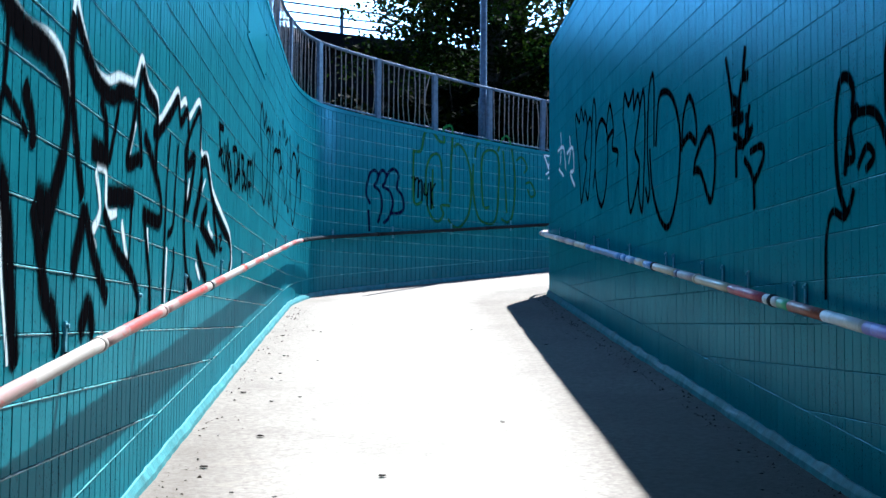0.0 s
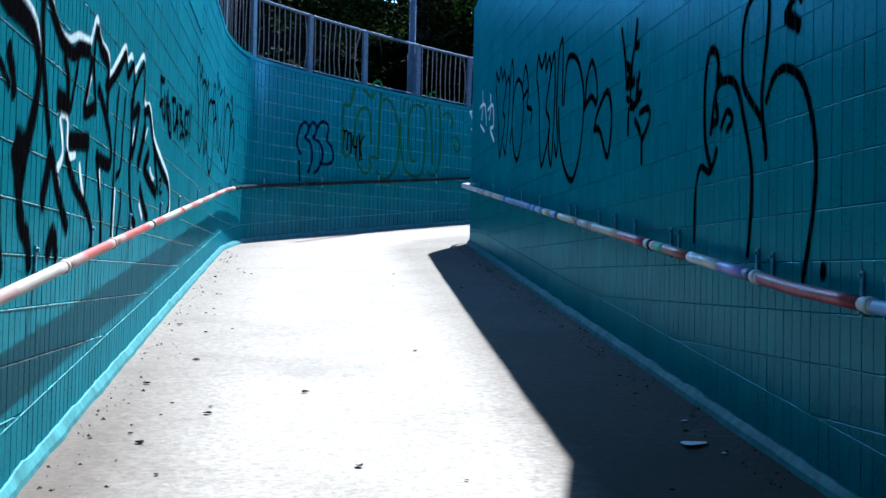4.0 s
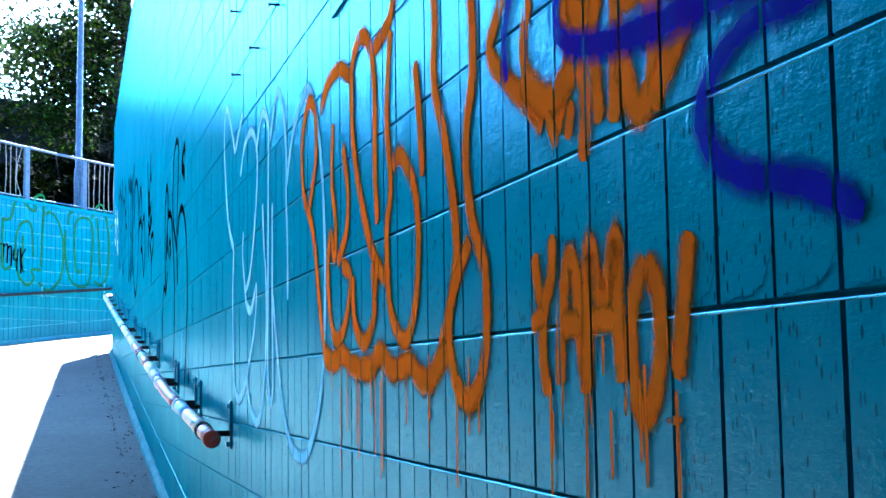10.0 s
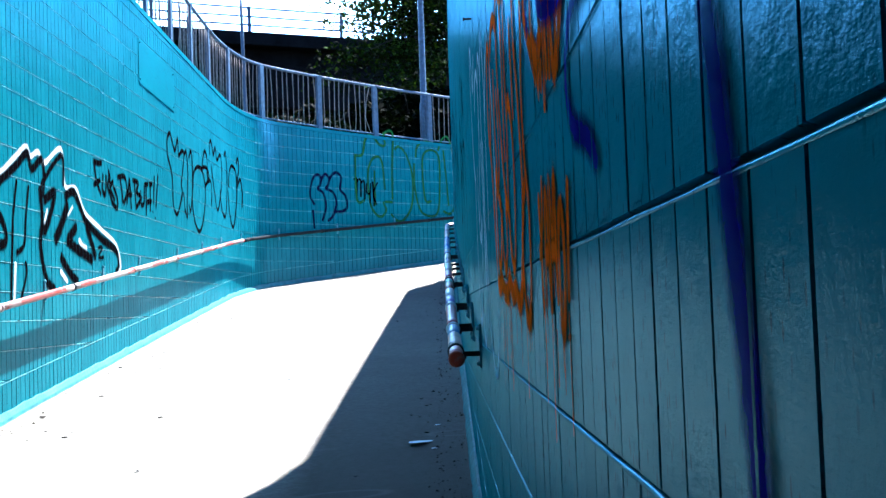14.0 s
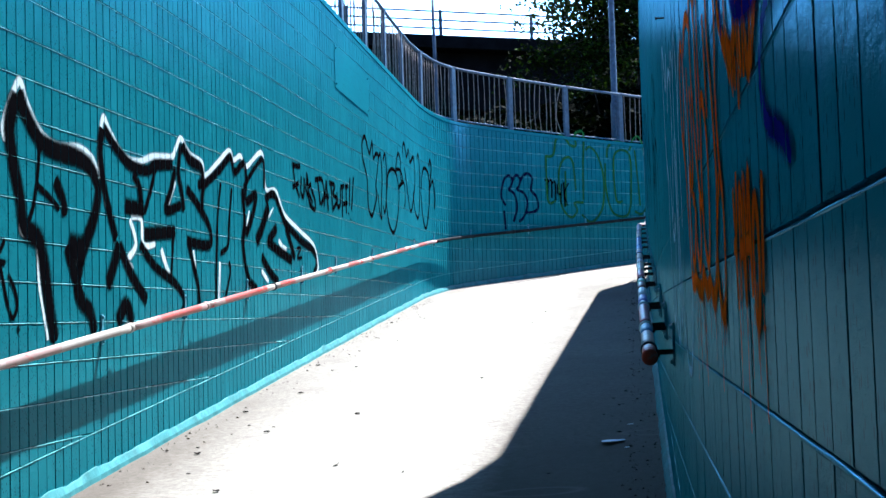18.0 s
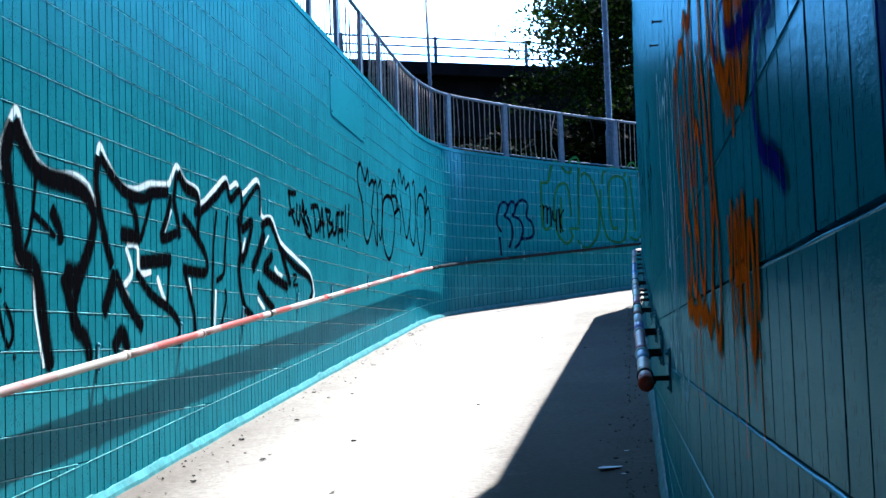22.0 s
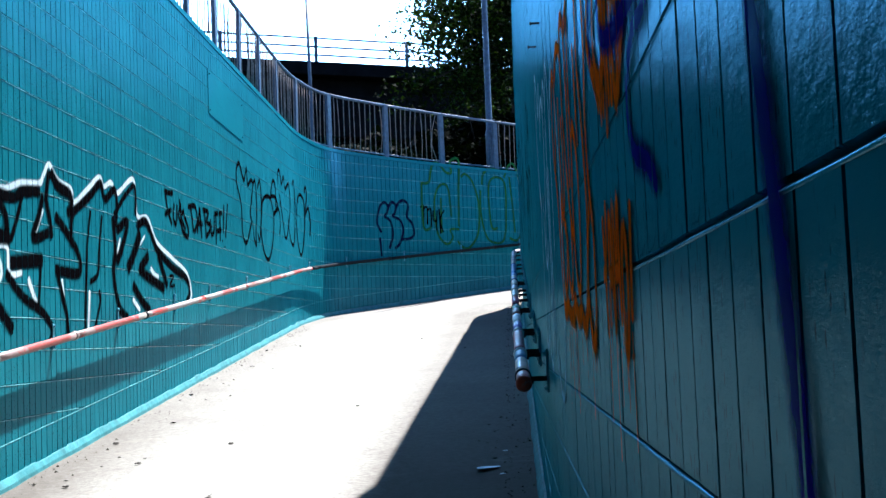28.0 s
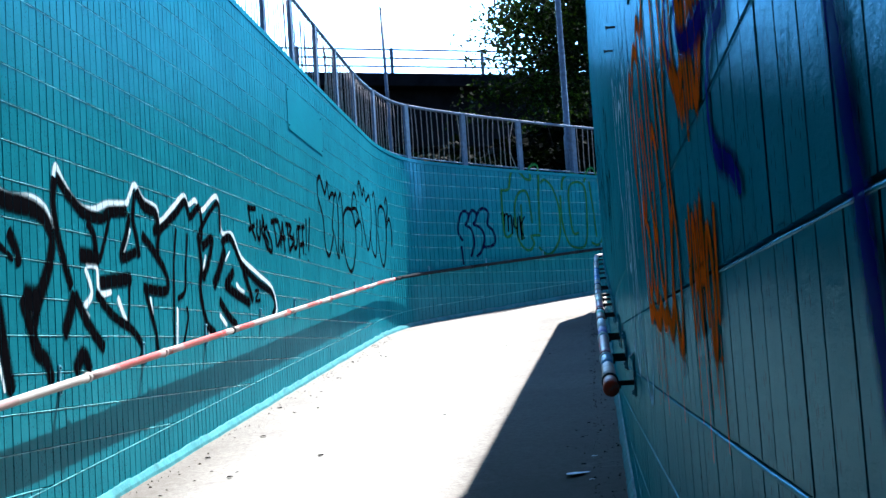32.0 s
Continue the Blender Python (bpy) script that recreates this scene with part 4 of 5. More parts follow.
graffiti("graffiti_throwup", LEFT, 32.03, 3.38, "faded green outline throw-up on the shaded blue wall",
         ("g", 0.050, "0.00,1.19 0.22,1.22 0.31,1.50 0.43,1.61 0.59,1.55 0.71,1.45 0.87,1.45 0.85,1.67 1.09,1.70 1.06,1.10 1.04,0.40"),
         ("g", 0.045, "0.02,1.19 0.04,0.36 0.26,0.35"),
         ("g", 0.045, "1.04,0.35 0.79,0.33 0.85,0.19 0.73,0.06 0.57,0.09 0.41,0.30 0.36,0.83 0.48,1.13 0.67,1.21 0.78,1.07 0.83,0.58"),
         ("g", 0.045, "1.14,1.38 1.27,1.45 1.48,1.29 1.63,0.86 1.58,0.30 1.33,0.01 1.14,-0.00 0.98,0.12"),
         ("g", 0.045, "0.55,0.94 0.54,0.26"),
         ("g", 0.045, "1.74,1.27 1.80,1.50 2.03,1.61 2.32,1.58"),
         ("g", 0.045, "1.69,1.16 1.69,0.66 1.84,0.22 2.12,0.12 2.33,0.21 2.41,0.62 2.39,1.37 1.96,1.33 1.97,0.48 2.16,0.42"),
         ("g", 0.045, "2.40,1.45 2.52,1.69 2.68,1.75 2.81,1.51 2.90,0.93 2.84,0.37 2.69,0.19 2.49,0.24"),
         ("g", 0.040, "2.55,1.48 2.62,0.85 2.66,0.35"),
         ("g", 0.040, "2.93,1.34 3.10,1.42 3.25,1.26 3.17,1.13"),
         ("g", 0.040, "3.20,0.94 3.37,0.97 3.49,0.78 3.37,0.71 3.27,0.84"))
graffiti("graffiti_tag", LEFT, 35.80, 4.47, "small white spray tag on the far blue wall",
         ("w", 0.040, "0.00,0.44 0.14,0.18"),
         ("w", 0.040, "0.00,0.44 0.19,0.42 0.12,0.24"),
         ("w", 0.040, "0.48,0.46 0.29,0.39 0.29,0.20 0.44,0.23 0.43,0.31"),
         ("w", 0.035, "0.04,0.08 0.14,0.14"),
         ("w", 0.035, "0.22,0.14 0.12,0.00"))
graffiti("graffiti_tag", RIGHT, 24.16, 3.20, "pale blue-white spray tag on the blue wall by the bend",
         ("w", 0.050, "1.39,0.86 1.33,0.65 1.45,0.45"),
         ("w", 0.050, "0.48,0.68 0.42,0.48 0.58,0.35"),
         ("w", 0.050, "1.70,0.66 1.10,0.62 0.86,0.31"),
         ("w", 0.050, "0.75,0.50 0.21,0.49 0.10,0.22 0.42,0.21 -0.00,-0.00"),
         ("w", 0.040, "1.58,0.41 1.09,0.26"))
graffiti("graffiti_throwup", RIGHT, 16.99, 2.23, "black looping outline throw-up on the blue wall",
         ("k", 0.042, "3.72,1.23 3.62,1.43 3.40,1.29 3.16,1.38 3.13,1.21 2.93,1.30 2.85,1.14 3.08,0.85 2.86,0.66 3.00,0.47 3.33,0.29 3.48,0.64 3.53,0.97 3.72,1.23"),
         ("k", 0.042, "2.85,1.14 2.65,1.29 2.58,0.98 2.64,0.54 2.73,0.24 2.89,0.40 2.86,0.66"),
         ("k", 0.042, "2.17,0.72 2.16,1.20 2.23,1.35 2.39,1.22 2.47,0.77 2.38,0.41 2.46,0.30 2.56,0.43"),
         ("k", 0.042, "2.09,0.71 1.96,1.08 1.66,1.10 1.33,0.95 1.12,0.64 1.24,0.24 1.57,-0.00 1.94,0.10 2.25,0.38 2.37,0.74"),
         ("k", 0.042, "1.06,0.52 1.00,0.78 0.79,0.90 0.59,0.73 0.57,0.53 0.80,0.61 1.10,0.56"),
         ("k", 0.042, "0.66,0.29 0.56,0.42 0.18,0.56 -0.00,0.41 0.00,0.21 0.14,0.05 0.42,0.28 0.66,0.33"))
graffiti("graffiti_throwup", RIGHT, 21.01, 2.75, "black outline throw-up near the bend of the blue wall",
         ("k", 0.042, "3.05,1.15 3.05,1.30 2.75,1.16 2.60,1.30 2.41,1.13 2.27,1.20 2.09,1.00 2.32,0.74 2.14,0.59 2.37,0.36 2.60,0.21 2.75,0.60 3.05,1.15"),
         ("k", 0.042, "2.09,1.00 1.87,1.06 1.74,0.85 1.92,0.37 2.05,0.18 2.23,0.31"),
         ("k", 0.042, "1.74,0.91 1.61,1.21 1.44,1.02 1.49,0.50 1.66,0.25"),
         ("k", 0.042, "1.45,0.68 1.24,0.88 0.93,0.88 0.63,0.65 0.71,0.22 1.01,0.00 1.33,0.15 1.49,0.44"),
         ("k", 0.042, "0.74,0.72 0.51,0.97 0.30,0.77 0.27,0.59"),
         ("k", 0.042, "0.70,0.63 0.27,0.67 0.34,0.51 -0.00,0.42 0.07,0.28"))
graffiti("graffiti_tag", RIGHT, 15.75, 2.10, "dense black arrow-shaped spray tag on the blue wall",
         ("k", 0.040, "0.91,1.09 0.78,0.84 0.72,0.62"),
         ("k", 0.050, "0.77,0.79 0.57,0.70 0.73,0.63 0.45,0.62"),
         ("k", 0.045, "0.39,1.06 0.45,0.89 0.32,0.86"),
         ("k", 0.040, "0.45,0.89 0.55,0.76 0.60,0.48"),
         ("k", 0.040, "0.30,0.67 0.41,0.46 0.23,0.52 0.50,0.43"),
         ("k", 0.040, "0.72,0.54 0.46,0.44 0.63,0.44 0.65,0.25"),
         ("k", 0.040, "0.45,0.35 0.25,0.21 0.21,0.00"),
         ("k", 0.040, "0.31,0.37 0.04,0.37 0.00,0.29 0.21,0.17"),
         ("k", 0.040, "0.40,0.63 0.32,0.48"))
graffiti("graffiti_throwup", RIGHT, 12.43, 1.24, "tall thin black spray-painted loops on the blue wall",
         ("k", 0.032, "2.16,0.26 2.14,0.56 2.04,0.70 1.84,0.66 1.70,0.78"),
         ("k", 0.040, "1.81,0.65 1.94,0.84 1.97,1.11 1.91,1.32 1.80,1.35 1.70,1.27 1.71,1.16 1.62,1.18"),
         ("k", 0.035, "1.84,0.86 1.73,1.11 1.50,1.13 1.34,1.06 1.21,0.87 1.08,0.61 1.08,0.37 1.13,0.14"),
         ("k", 0.040, "1.76,1.07 1.70,0.94 1.82,0.93"),
         ("k", 0.030, "1.65,0.87 1.52,0.96 1.42,0.90 1.54,0.85"),
         ("k", 0.035, "0.84,0.62 0.92,0.83 1.23,1.06 1.25,1.31 1.17,1.46 0.98,1.51 0.83,1.44 0.84,1.26 0.92,0.97 0.88,0.73"),
         ("k", 0.035, "0.86,0.91 0.74,1.02 0.56,1.04 0.36,0.96 0.22,0.80 0.14,0.56 0.17,0.32 0.30,0.00"),
         ("k", 0.040, "0.59,1.29 0.42,1.37 0.34,1.32"),
         ("k", 0.050, "0.59,1.30 0.36,1.20"),
         ("k", 0.050, "0.07,0.06 0.00,0.04"))
graffiti("graffiti_throwup", RIGHT, 8.37, 0.98, "thin white spray-painted outline lettering on the blue wall",
         ("f", 0.035, "2.02,0.77 2.21,0.90 2.32,1.10 2.37,1.27 2.33,1.38 2.23,1.37 2.05,1.22 1.98,1.16 1.86,1.21 1.74,1.26"),
         ("f", 0.035, "2.02,0.77 2.05,0.57 2.01,0.29 1.90,0.18 1.71,0.20 1.56,0.29 1.39,0.42 1.34,0.56 1.48,0.49 1.61,0.52 1.67,0.60 1.73,0.71 1.71,0.80"),
         ("f", 0.035, "1.80,1.03 1.68,1.12 1.48,1.14 1.34,1.06 1.32,0.94 1.40,0.76 1.52,0.62 1.65,0.57"),
         ("f", 0.035, "1.61,0.26 1.51,0.15 1.34,0.09 1.22,0.13 1.11,0.29 1.09,0.52 1.15,0.70 1.18,0.83"),
         ("f", 0.035, "1.35,1.04 1.23,1.13 1.15,1.14 1.04,1.07 1.04,0.90 1.05,0.55 1.06,0.29 1.00,0.16 0.94,0.21 0.95,0.42 0.95,0.63 0.95,0.80"),
         ("f", 0.035, "1.00,1.02 0.89,1.12 0.80,1.14 0.71,1.05 0.65,0.91 0.65,0.77 0.63,0.61 0.63,0.46"),
         ("f", 0.035, "0.65,0.81 0.52,0.95 0.32,1.02 0.22,1.01 0.10,0.89 0.03,0.72 -0.00,0.52 0.01,0.35 0.04,0.23 0.13,0.11 0.27,0.02 0.40,-0.00 0.57,0.03 0.72,0.13 0.85,0.32 0.94,0.50"))
graffiti("graffiti_throwup", RIGHT, 6.94, 1.06, "bright orange dripping outline throw-up on the blue wall",
         ("o", 0.034, "1.44,0.19 1.51,0.32 1.61,0.53 1.76,0.66 1.78,0.82 1.67,0.90 1.57,0.85 1.56,0.73 1.66,0.61"),
         ("o", 0.034, "1.49,0.84 1.37,0.89 1.22,0.89 1.09,0.84"),
         ("o", 0.034, "1.09,0.82 1.03,0.89 0.94,0.90 0.86,0.85 0.82,0.75 0.82,0.57 0.80,0.45"),
         ("o", 0.034, "1.07,0.84 1.06,0.69 0.98,0.54 0.85,0.39 0.72,0.32"),
         ("o", 0.034, "1.18,0.69 1.12,0.56 1.15,0.47 1.26,0.41"),
         ("o", 0.034, "1.31,0.77 1.33,0.63 1.28,0.51 1.30,0.43 1.35,0.49 1.39,0.39 1.34,0.26 1.26,0.22 1.16,0.26 1.10,0.36 1.20,0.40"),
         ("o", 0.036, "0.82,0.84 0.68,0.86 0.60,0.91 0.45,0.90 0.34,0.86 0.30,0.78 0.31,0.65 0.25,0.55 0.20,0.44 0.17,0.33 0.21,0.24 0.29,0.15"),
         ("o", 0.034, "0.66,0.84 0.70,0.67 0.67,0.51 0.71,0.42 0.69,0.27 0.61,0.20 0.53,0.19 0.46,0.27 0.44,0.40 0.48,0.49 0.58,0.56 0.65,0.55"),
         ("o", 0.034, "0.45,0.72 0.42,0.60 0.40,0.49"),
         ("o", 0.036, "0.09,0.83 0.06,0.72 0.06,0.60 0.10,0.52 0.10,0.43 0.06,0.34 0.01,0.28 0.00,0.20 0.02,0.12 0.07,0.07 0.15,0.07 0.20,0.11 0.23,0.19 0.19,0.26 0.09,0.33"),
         ("o", 0.034, "1.07,0.36 1.05,0.25 0.94,0.20 0.84,0.26 0.86,0.37"),
         ("o", 0.034, "0.80,0.38 0.84,0.29"),
         ("o", 0.070, "1.45,0.19 1.32,0.17 1.19,0.18 1.07,0.15 0.88,0.14 0.79,0.17 0.66,0.13 0.52,0.14 0.47,0.12 0.38,0.10 0.28,0.14 0.24,0.15"),
         ("o", 0.050, "0.19,0.10 0.12,0.06 0.03,0.10"),
         ("o", 0.008, "1.34,0.14 1.35,0.03"),
         ("o", 0.008, "1.14,0.14 1.14,0.00"),
         ("o", 0.008, "0.88,0.12 0.88,0.04"),
         ("o", 0.008, "0.55,0.12 0.55,0.02"),
         ("o", 0.008, "0.37,0.09 0.37,0.03"),
         ("o", 0.008, "0.05,0.07 0.05,0.01"),
         *runs(3, 13, 0.05, 1.42, 0.12, 0.03))
graffiti("graffiti_words", RIGHT, 6.18, 1.08, "bright orange dripping spray-painted word YAMO! on the blue wall",
         ("o", 0.029, "0.52,0.25 0.50,0.19 0.48,0.17"),
         ("o", 0.029, "0.44,0.27 0.45,0.21 0.48,0.17 0.49,0.10 0.47,0.05"),
         ("o", 0.025, "0.54,0.15 0.48,0.16"),
         ("o", 0.032, "0.42,0.06 0.41,0.14 0.38,0.23 0.35,0.20 0.34,0.13 0.32,0.05"),
         ("o", 0.029, "0.41,0.14 0.34,0.14"),
         ("o", 0.036, "0.32,0.05 0.31,0.14 0.30,0.24 0.26,0.16 0.21,0.24 0.21,0.15 0.20,0.06"),
         ("o", 0.029, "0.30,0.14 0.22,0.14"),
         ("o", 0.036, "0.12,0.20 0.16,0.16 0.17,0.10 0.16,0.04 0.13,0.02 0.10,0.05 0.08,0.11 0.09,0.17 0.12,0.20"),
         ("o", 0.032, "0.00,0.22 0.02,0.14 0.04,0.06"),
         ("o", 0.036, "0.05,0.02 0.05,0.01"),
         ("o", 0.008, "0.46,0.05 0.46,0.00"),
         ("o", 0.008, "0.41,0.06 0.42,0.00"),
         ("o", 0.008, "0.31,0.05 0.30,-0.00"),
         ("o", 0.008, "0.26,0.12 0.26,0.07"),
         ("o", 0.008, "0.19,0.05 0.19,0.02"),
         *runs(5, 7, 0.03, 0.50, 0.05, 0.03))
graffiti("graffiti_throwup", RIGHT, 6.15, 1.43, "orange dripping spray-painted blob lettering on the blue wall",
         ("o", 0.034, "0.64,0.39 0.69,0.31 0.75,0.25 0.66,0.18 0.57,0.13 0.50,0.08"),
         ("o", 0.030, "0.55,0.28 0.58,0.22 0.57,0.15"),
         ("o", 0.038, "0.37,0.29 0.40,0.22 0.39,0.15 0.45,0.06"),
         ("o", 0.045, "0.59,0.17 0.48,0.11 0.37,0.13"),
         ("o", 0.034, "0.35,0.14 0.33,0.09 0.34,-0.00"),
         ("o", 0.041, "0.31,0.26 0.37,0.24 0.34,0.19 0.29,0.20 0.30,0.25"),
         ("o", 0.030, "0.27,0.25 0.30,0.16 0.29,0.10 0.28,0.04"),
         ("o", 0.038, "0.22,0.23 0.22,0.15 0.23,0.03"),
         ("o", 0.038, "0.21,0.12 0.18,0.05 0.15,0.03 0.11,0.06 0.11,0.12 0.13,0.18 0.20,0.17"),
         ("o", 0.038, "-0.00,0.18 0.02,0.11 0.07,0.07 0.12,0.03"),
         ("o", 0.034, "0.10,0.21 0.07,0.16 0.05,0.19"),
         ("o", 0.022, "0.48,0.09 0.44,0.04"),
         ("o", 0.015, "0.38,0.09 0.40,0.04"))
graffiti("graffiti_line", RIGHT, 5.93, 1.32, "broad blurred purple spray lines over the blue wall",
         ("p", 0.060, "0.59,0.41 0.65,0.36 0.66,0.32 0.61,0.28 0.49,0.25 0.34,0.23 0.20,0.22 0.07,0.21 -0.00,0.20"),
         ("p", 0.050, "0.79,0.47 0.86,0.41 0.89,0.35 0.88,0.29"),
         ("p", 0.055, "-0.18,0.19 -0.09,0.175 0.00,0.165 0.09,0.17 0.16,0.15 0.20,0.12 0.21,0.09 0.18,0.05 0.12,0.02 0.02,0.00 -0.05,-0.025 -0.10,-0.045"))
graffiti("graffiti_line", RIGHT, 5.16, 1.07, "faded vertical purple spray line on the blue wall",
         ("p", 0.072, "0.140,0.420 0.125,0.370 0.096,0.285 0.060,0.182 0.046,0.139 0.025,0.071 0.005,0.005 -0.020,-0.090 -0.040,-0.180"))


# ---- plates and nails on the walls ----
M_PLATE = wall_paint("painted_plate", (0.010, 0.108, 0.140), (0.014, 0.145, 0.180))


def build_plate(line, u, z, w, h, label):
    bm = bmesh.new()
    box(bm, w, 0.006, h, (0, -0.004, 0), bevel=0.002)
    bm.transform(wall_frame(line, u, z))
    plate = part("sign_plate", bm, M_PLATE)
    tagged(plate, label, "plate")
    for sx in (-1, 1):
        for sz in (-1, 1):
            bm = bmesh.new()
            bmesh.ops.create_uvsphere(bm, u_segments=8, v_segments=6, radius=0.010, matrix=Matrix.Translation((sx * (w / 2 - 0.05), -0.014, sz * (h / 2 - 0.05))))
            bm.transform(wall_frame(line, u, z))
            part("screw", bm, M_PLATE, plate)


build_plate(LEFT, 21.85, 4.34, 2.10, 0.52, "overpainted teal sign plate screwed to the wall")
build_plate(RIGHT, 7.72, 2.36, 1.05, 0.52, "overpainted blue sign plate screwed to the wall")
for u, z in ((8.70, 2.39), (9.76, 2.66), (10.22, 2.67), (9.17, 2.40), (9.65, 2.38), (10.19, 2.41)):
    bm = bmesh.new()
    bmesh.ops.create_cone(bm, cap_ends=True, segments=8, radius1=0.004, radius2=0.004, depth=0.036, matrix=Matrix.Translation((0, -0.015, 0)) @ Matrix.Rotation(math.pi / 2, 4, "X"))
    bmesh.ops.create_cone(bm, cap_ends=True, segments=8, radius1=0.007, radius2=0.007, depth=0.005, matrix=Matrix.Translation((0, -0.034, 0)) @ Matrix.Rotation(math.pi / 2, 4, "X"))
    bm.transform(wall_frame(RIGHT, u, z))
    tagged(part("wall_nail", bm, M_IRON), "rusty nail sticking out of the painted wall", "nail", "nails in the wall")


# ---- fence on the outer wall ----
def build_fence():
    zb = TOPS[LEFT] + 0.02
    fence = thing("guard_fence", "grey-blue painted steel guard fence with thin rusty balusters, some bent", "fence", LEFT.place(28.0, zb, -0.14))
    o = fence.location
    posts = [12.66 + 1.55 * k for k in range(18)]
    for i, u in enumerate(posts):
        bm = bmesh.new()
        box(bm, 0.125, 0.05, 1.01, (0, 0, 0.505), bevel=0.006)
        box(bm, 0.16, 0.09, 0.012, (0, 0, 0.006))
        m = wall_frame(LEFT, u, zb, -0.14)
        m.translation -= o
        bm.transform(m @ pose(0, 0, 0, random.uniform(-1, 1), random.uniform(-1.5, 1.5), 0))
        part("post", bm, M_POST, fence, "blue-grey flat steel post")
    for a, b in zip(posts, posts[1:]):
        for z, r in ((1.00, 0.026), (0.07, 0.014)):
            bm = bmesh.new()
            tube(bm, [LEFT.place(a + (b - a) * i / 6, zb + z, -0.14) - o for i in range(7)], r, 8)
            part("rail", bm, M_POST, fence, smooth=True)
        if 32.3 < a < 33.2:
            continue  # this bay has lost its balusters
        for k in range(1, 11):
            u = a + (b - a) * k / 11
            p, q = LEFT.place(u, zb + 0.07, -0.14) - o, LEFT.place(u + random.gauss(0, 0.012), zb + 0.99, -0.14) - o
            bend = Vector((random.gauss(0, 0.012), random.gauss(0, 0.012), 0)) * (3.0 if random.random() < 0.12 else 1.0)
            bm = bmesh.new()
            tube(bm, [p, p.lerp(q, 0.33) + bend, p.lerp(q, 0.66) + bend * 0.8, q], 0.0085, 6)
            part("baluster", bm, M_BAR, fence, smooth=True)


build_fence()


# ---- columns, bridge ----
def build_column(name, label, x, y, z, height, r0, r1, lean=0.0):
    bm = bmesh.new()
    tube(bm, [(0, 0, 0), (0, 0, 0.9), (0, 0, 0.95), (lean * 0.5, 0, height * 0.5), (lean, 0, height)], [r0 * 1.35, r0 * 1.35, r0, (r0 + r1) / 2, r1], 14)
    col = part(name, bm, M_POST, smooth=True)
    col.location = (x, y, z)
    tagged(col, label, "lamp post")
    bm = bmesh.new()
    box(bm, 0.02, 0.10, 0.42, (0, -r0 * 1.3, 0.45), bevel=0.004)
    part("access_door", bm, M_POST, col)


p = LEFT.at(34.42, -0.34)
build_column("lamp_post", "tall blue-grey painted steel lamp column behind the fence", p.x, p.y, TOPS[LEFT] - 0.05, 7.5, 0.064, 0.05)
build_column("pole", "slim blue-grey steel pole behind the fence", 0.95, 30.0, TOPS[LEFT] - 0.05, 4.42, 0.042, 0.035, -0.06)

# near-black: the shade below the deck is put into this colour
M_DECK = plain("shade_dark_bridge", (0.006, 0.007, 0.009), 0.8, 0, 0.4, 2, 0.01, 0.02)


def build_bridge():
    bridge = thing("road_bridge", "dark road bridge with grey three-bar parapet rails", "bridge", (0, 52, 11.7))
    turn = Matrix.Rotation(radians(16), 4, "Z")

    def piece(name, sx, sy, sz, at, mat, label="", parent=None):
        bm = bmesh.new()
        box(bm, sx, sy, sz, at, bevel=0.02)
        bm.transform(turn)
        return part(name, bm, mat, parent or bridge, label)

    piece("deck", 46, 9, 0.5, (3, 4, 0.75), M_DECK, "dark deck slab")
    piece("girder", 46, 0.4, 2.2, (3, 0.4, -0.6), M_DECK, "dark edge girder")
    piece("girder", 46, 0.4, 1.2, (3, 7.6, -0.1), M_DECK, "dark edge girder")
    piece("abutment", 46, 0.6, 8.0, (3, 8.6, -3.4), M_DECK, "abutment wall under the deck, dark with painted-in shade")
    for z in (1.30, 1.62, 1.95):
        piece("rail", 46, 0.07, 0.07, (3, -0.25, z), M_POST, "grey parapet rail")
        piece("rail", 46, 0.07, 0.07, (3, 8.2, z), M_POST, "grey parapet rail")
    for k in range(-5, 8):
        piece("post", 0.12, 0.12, 1.05, (1.9 + 3.7 * k, -0.25, 1.50), M_POST, "grey parapet post")


build_bridge()


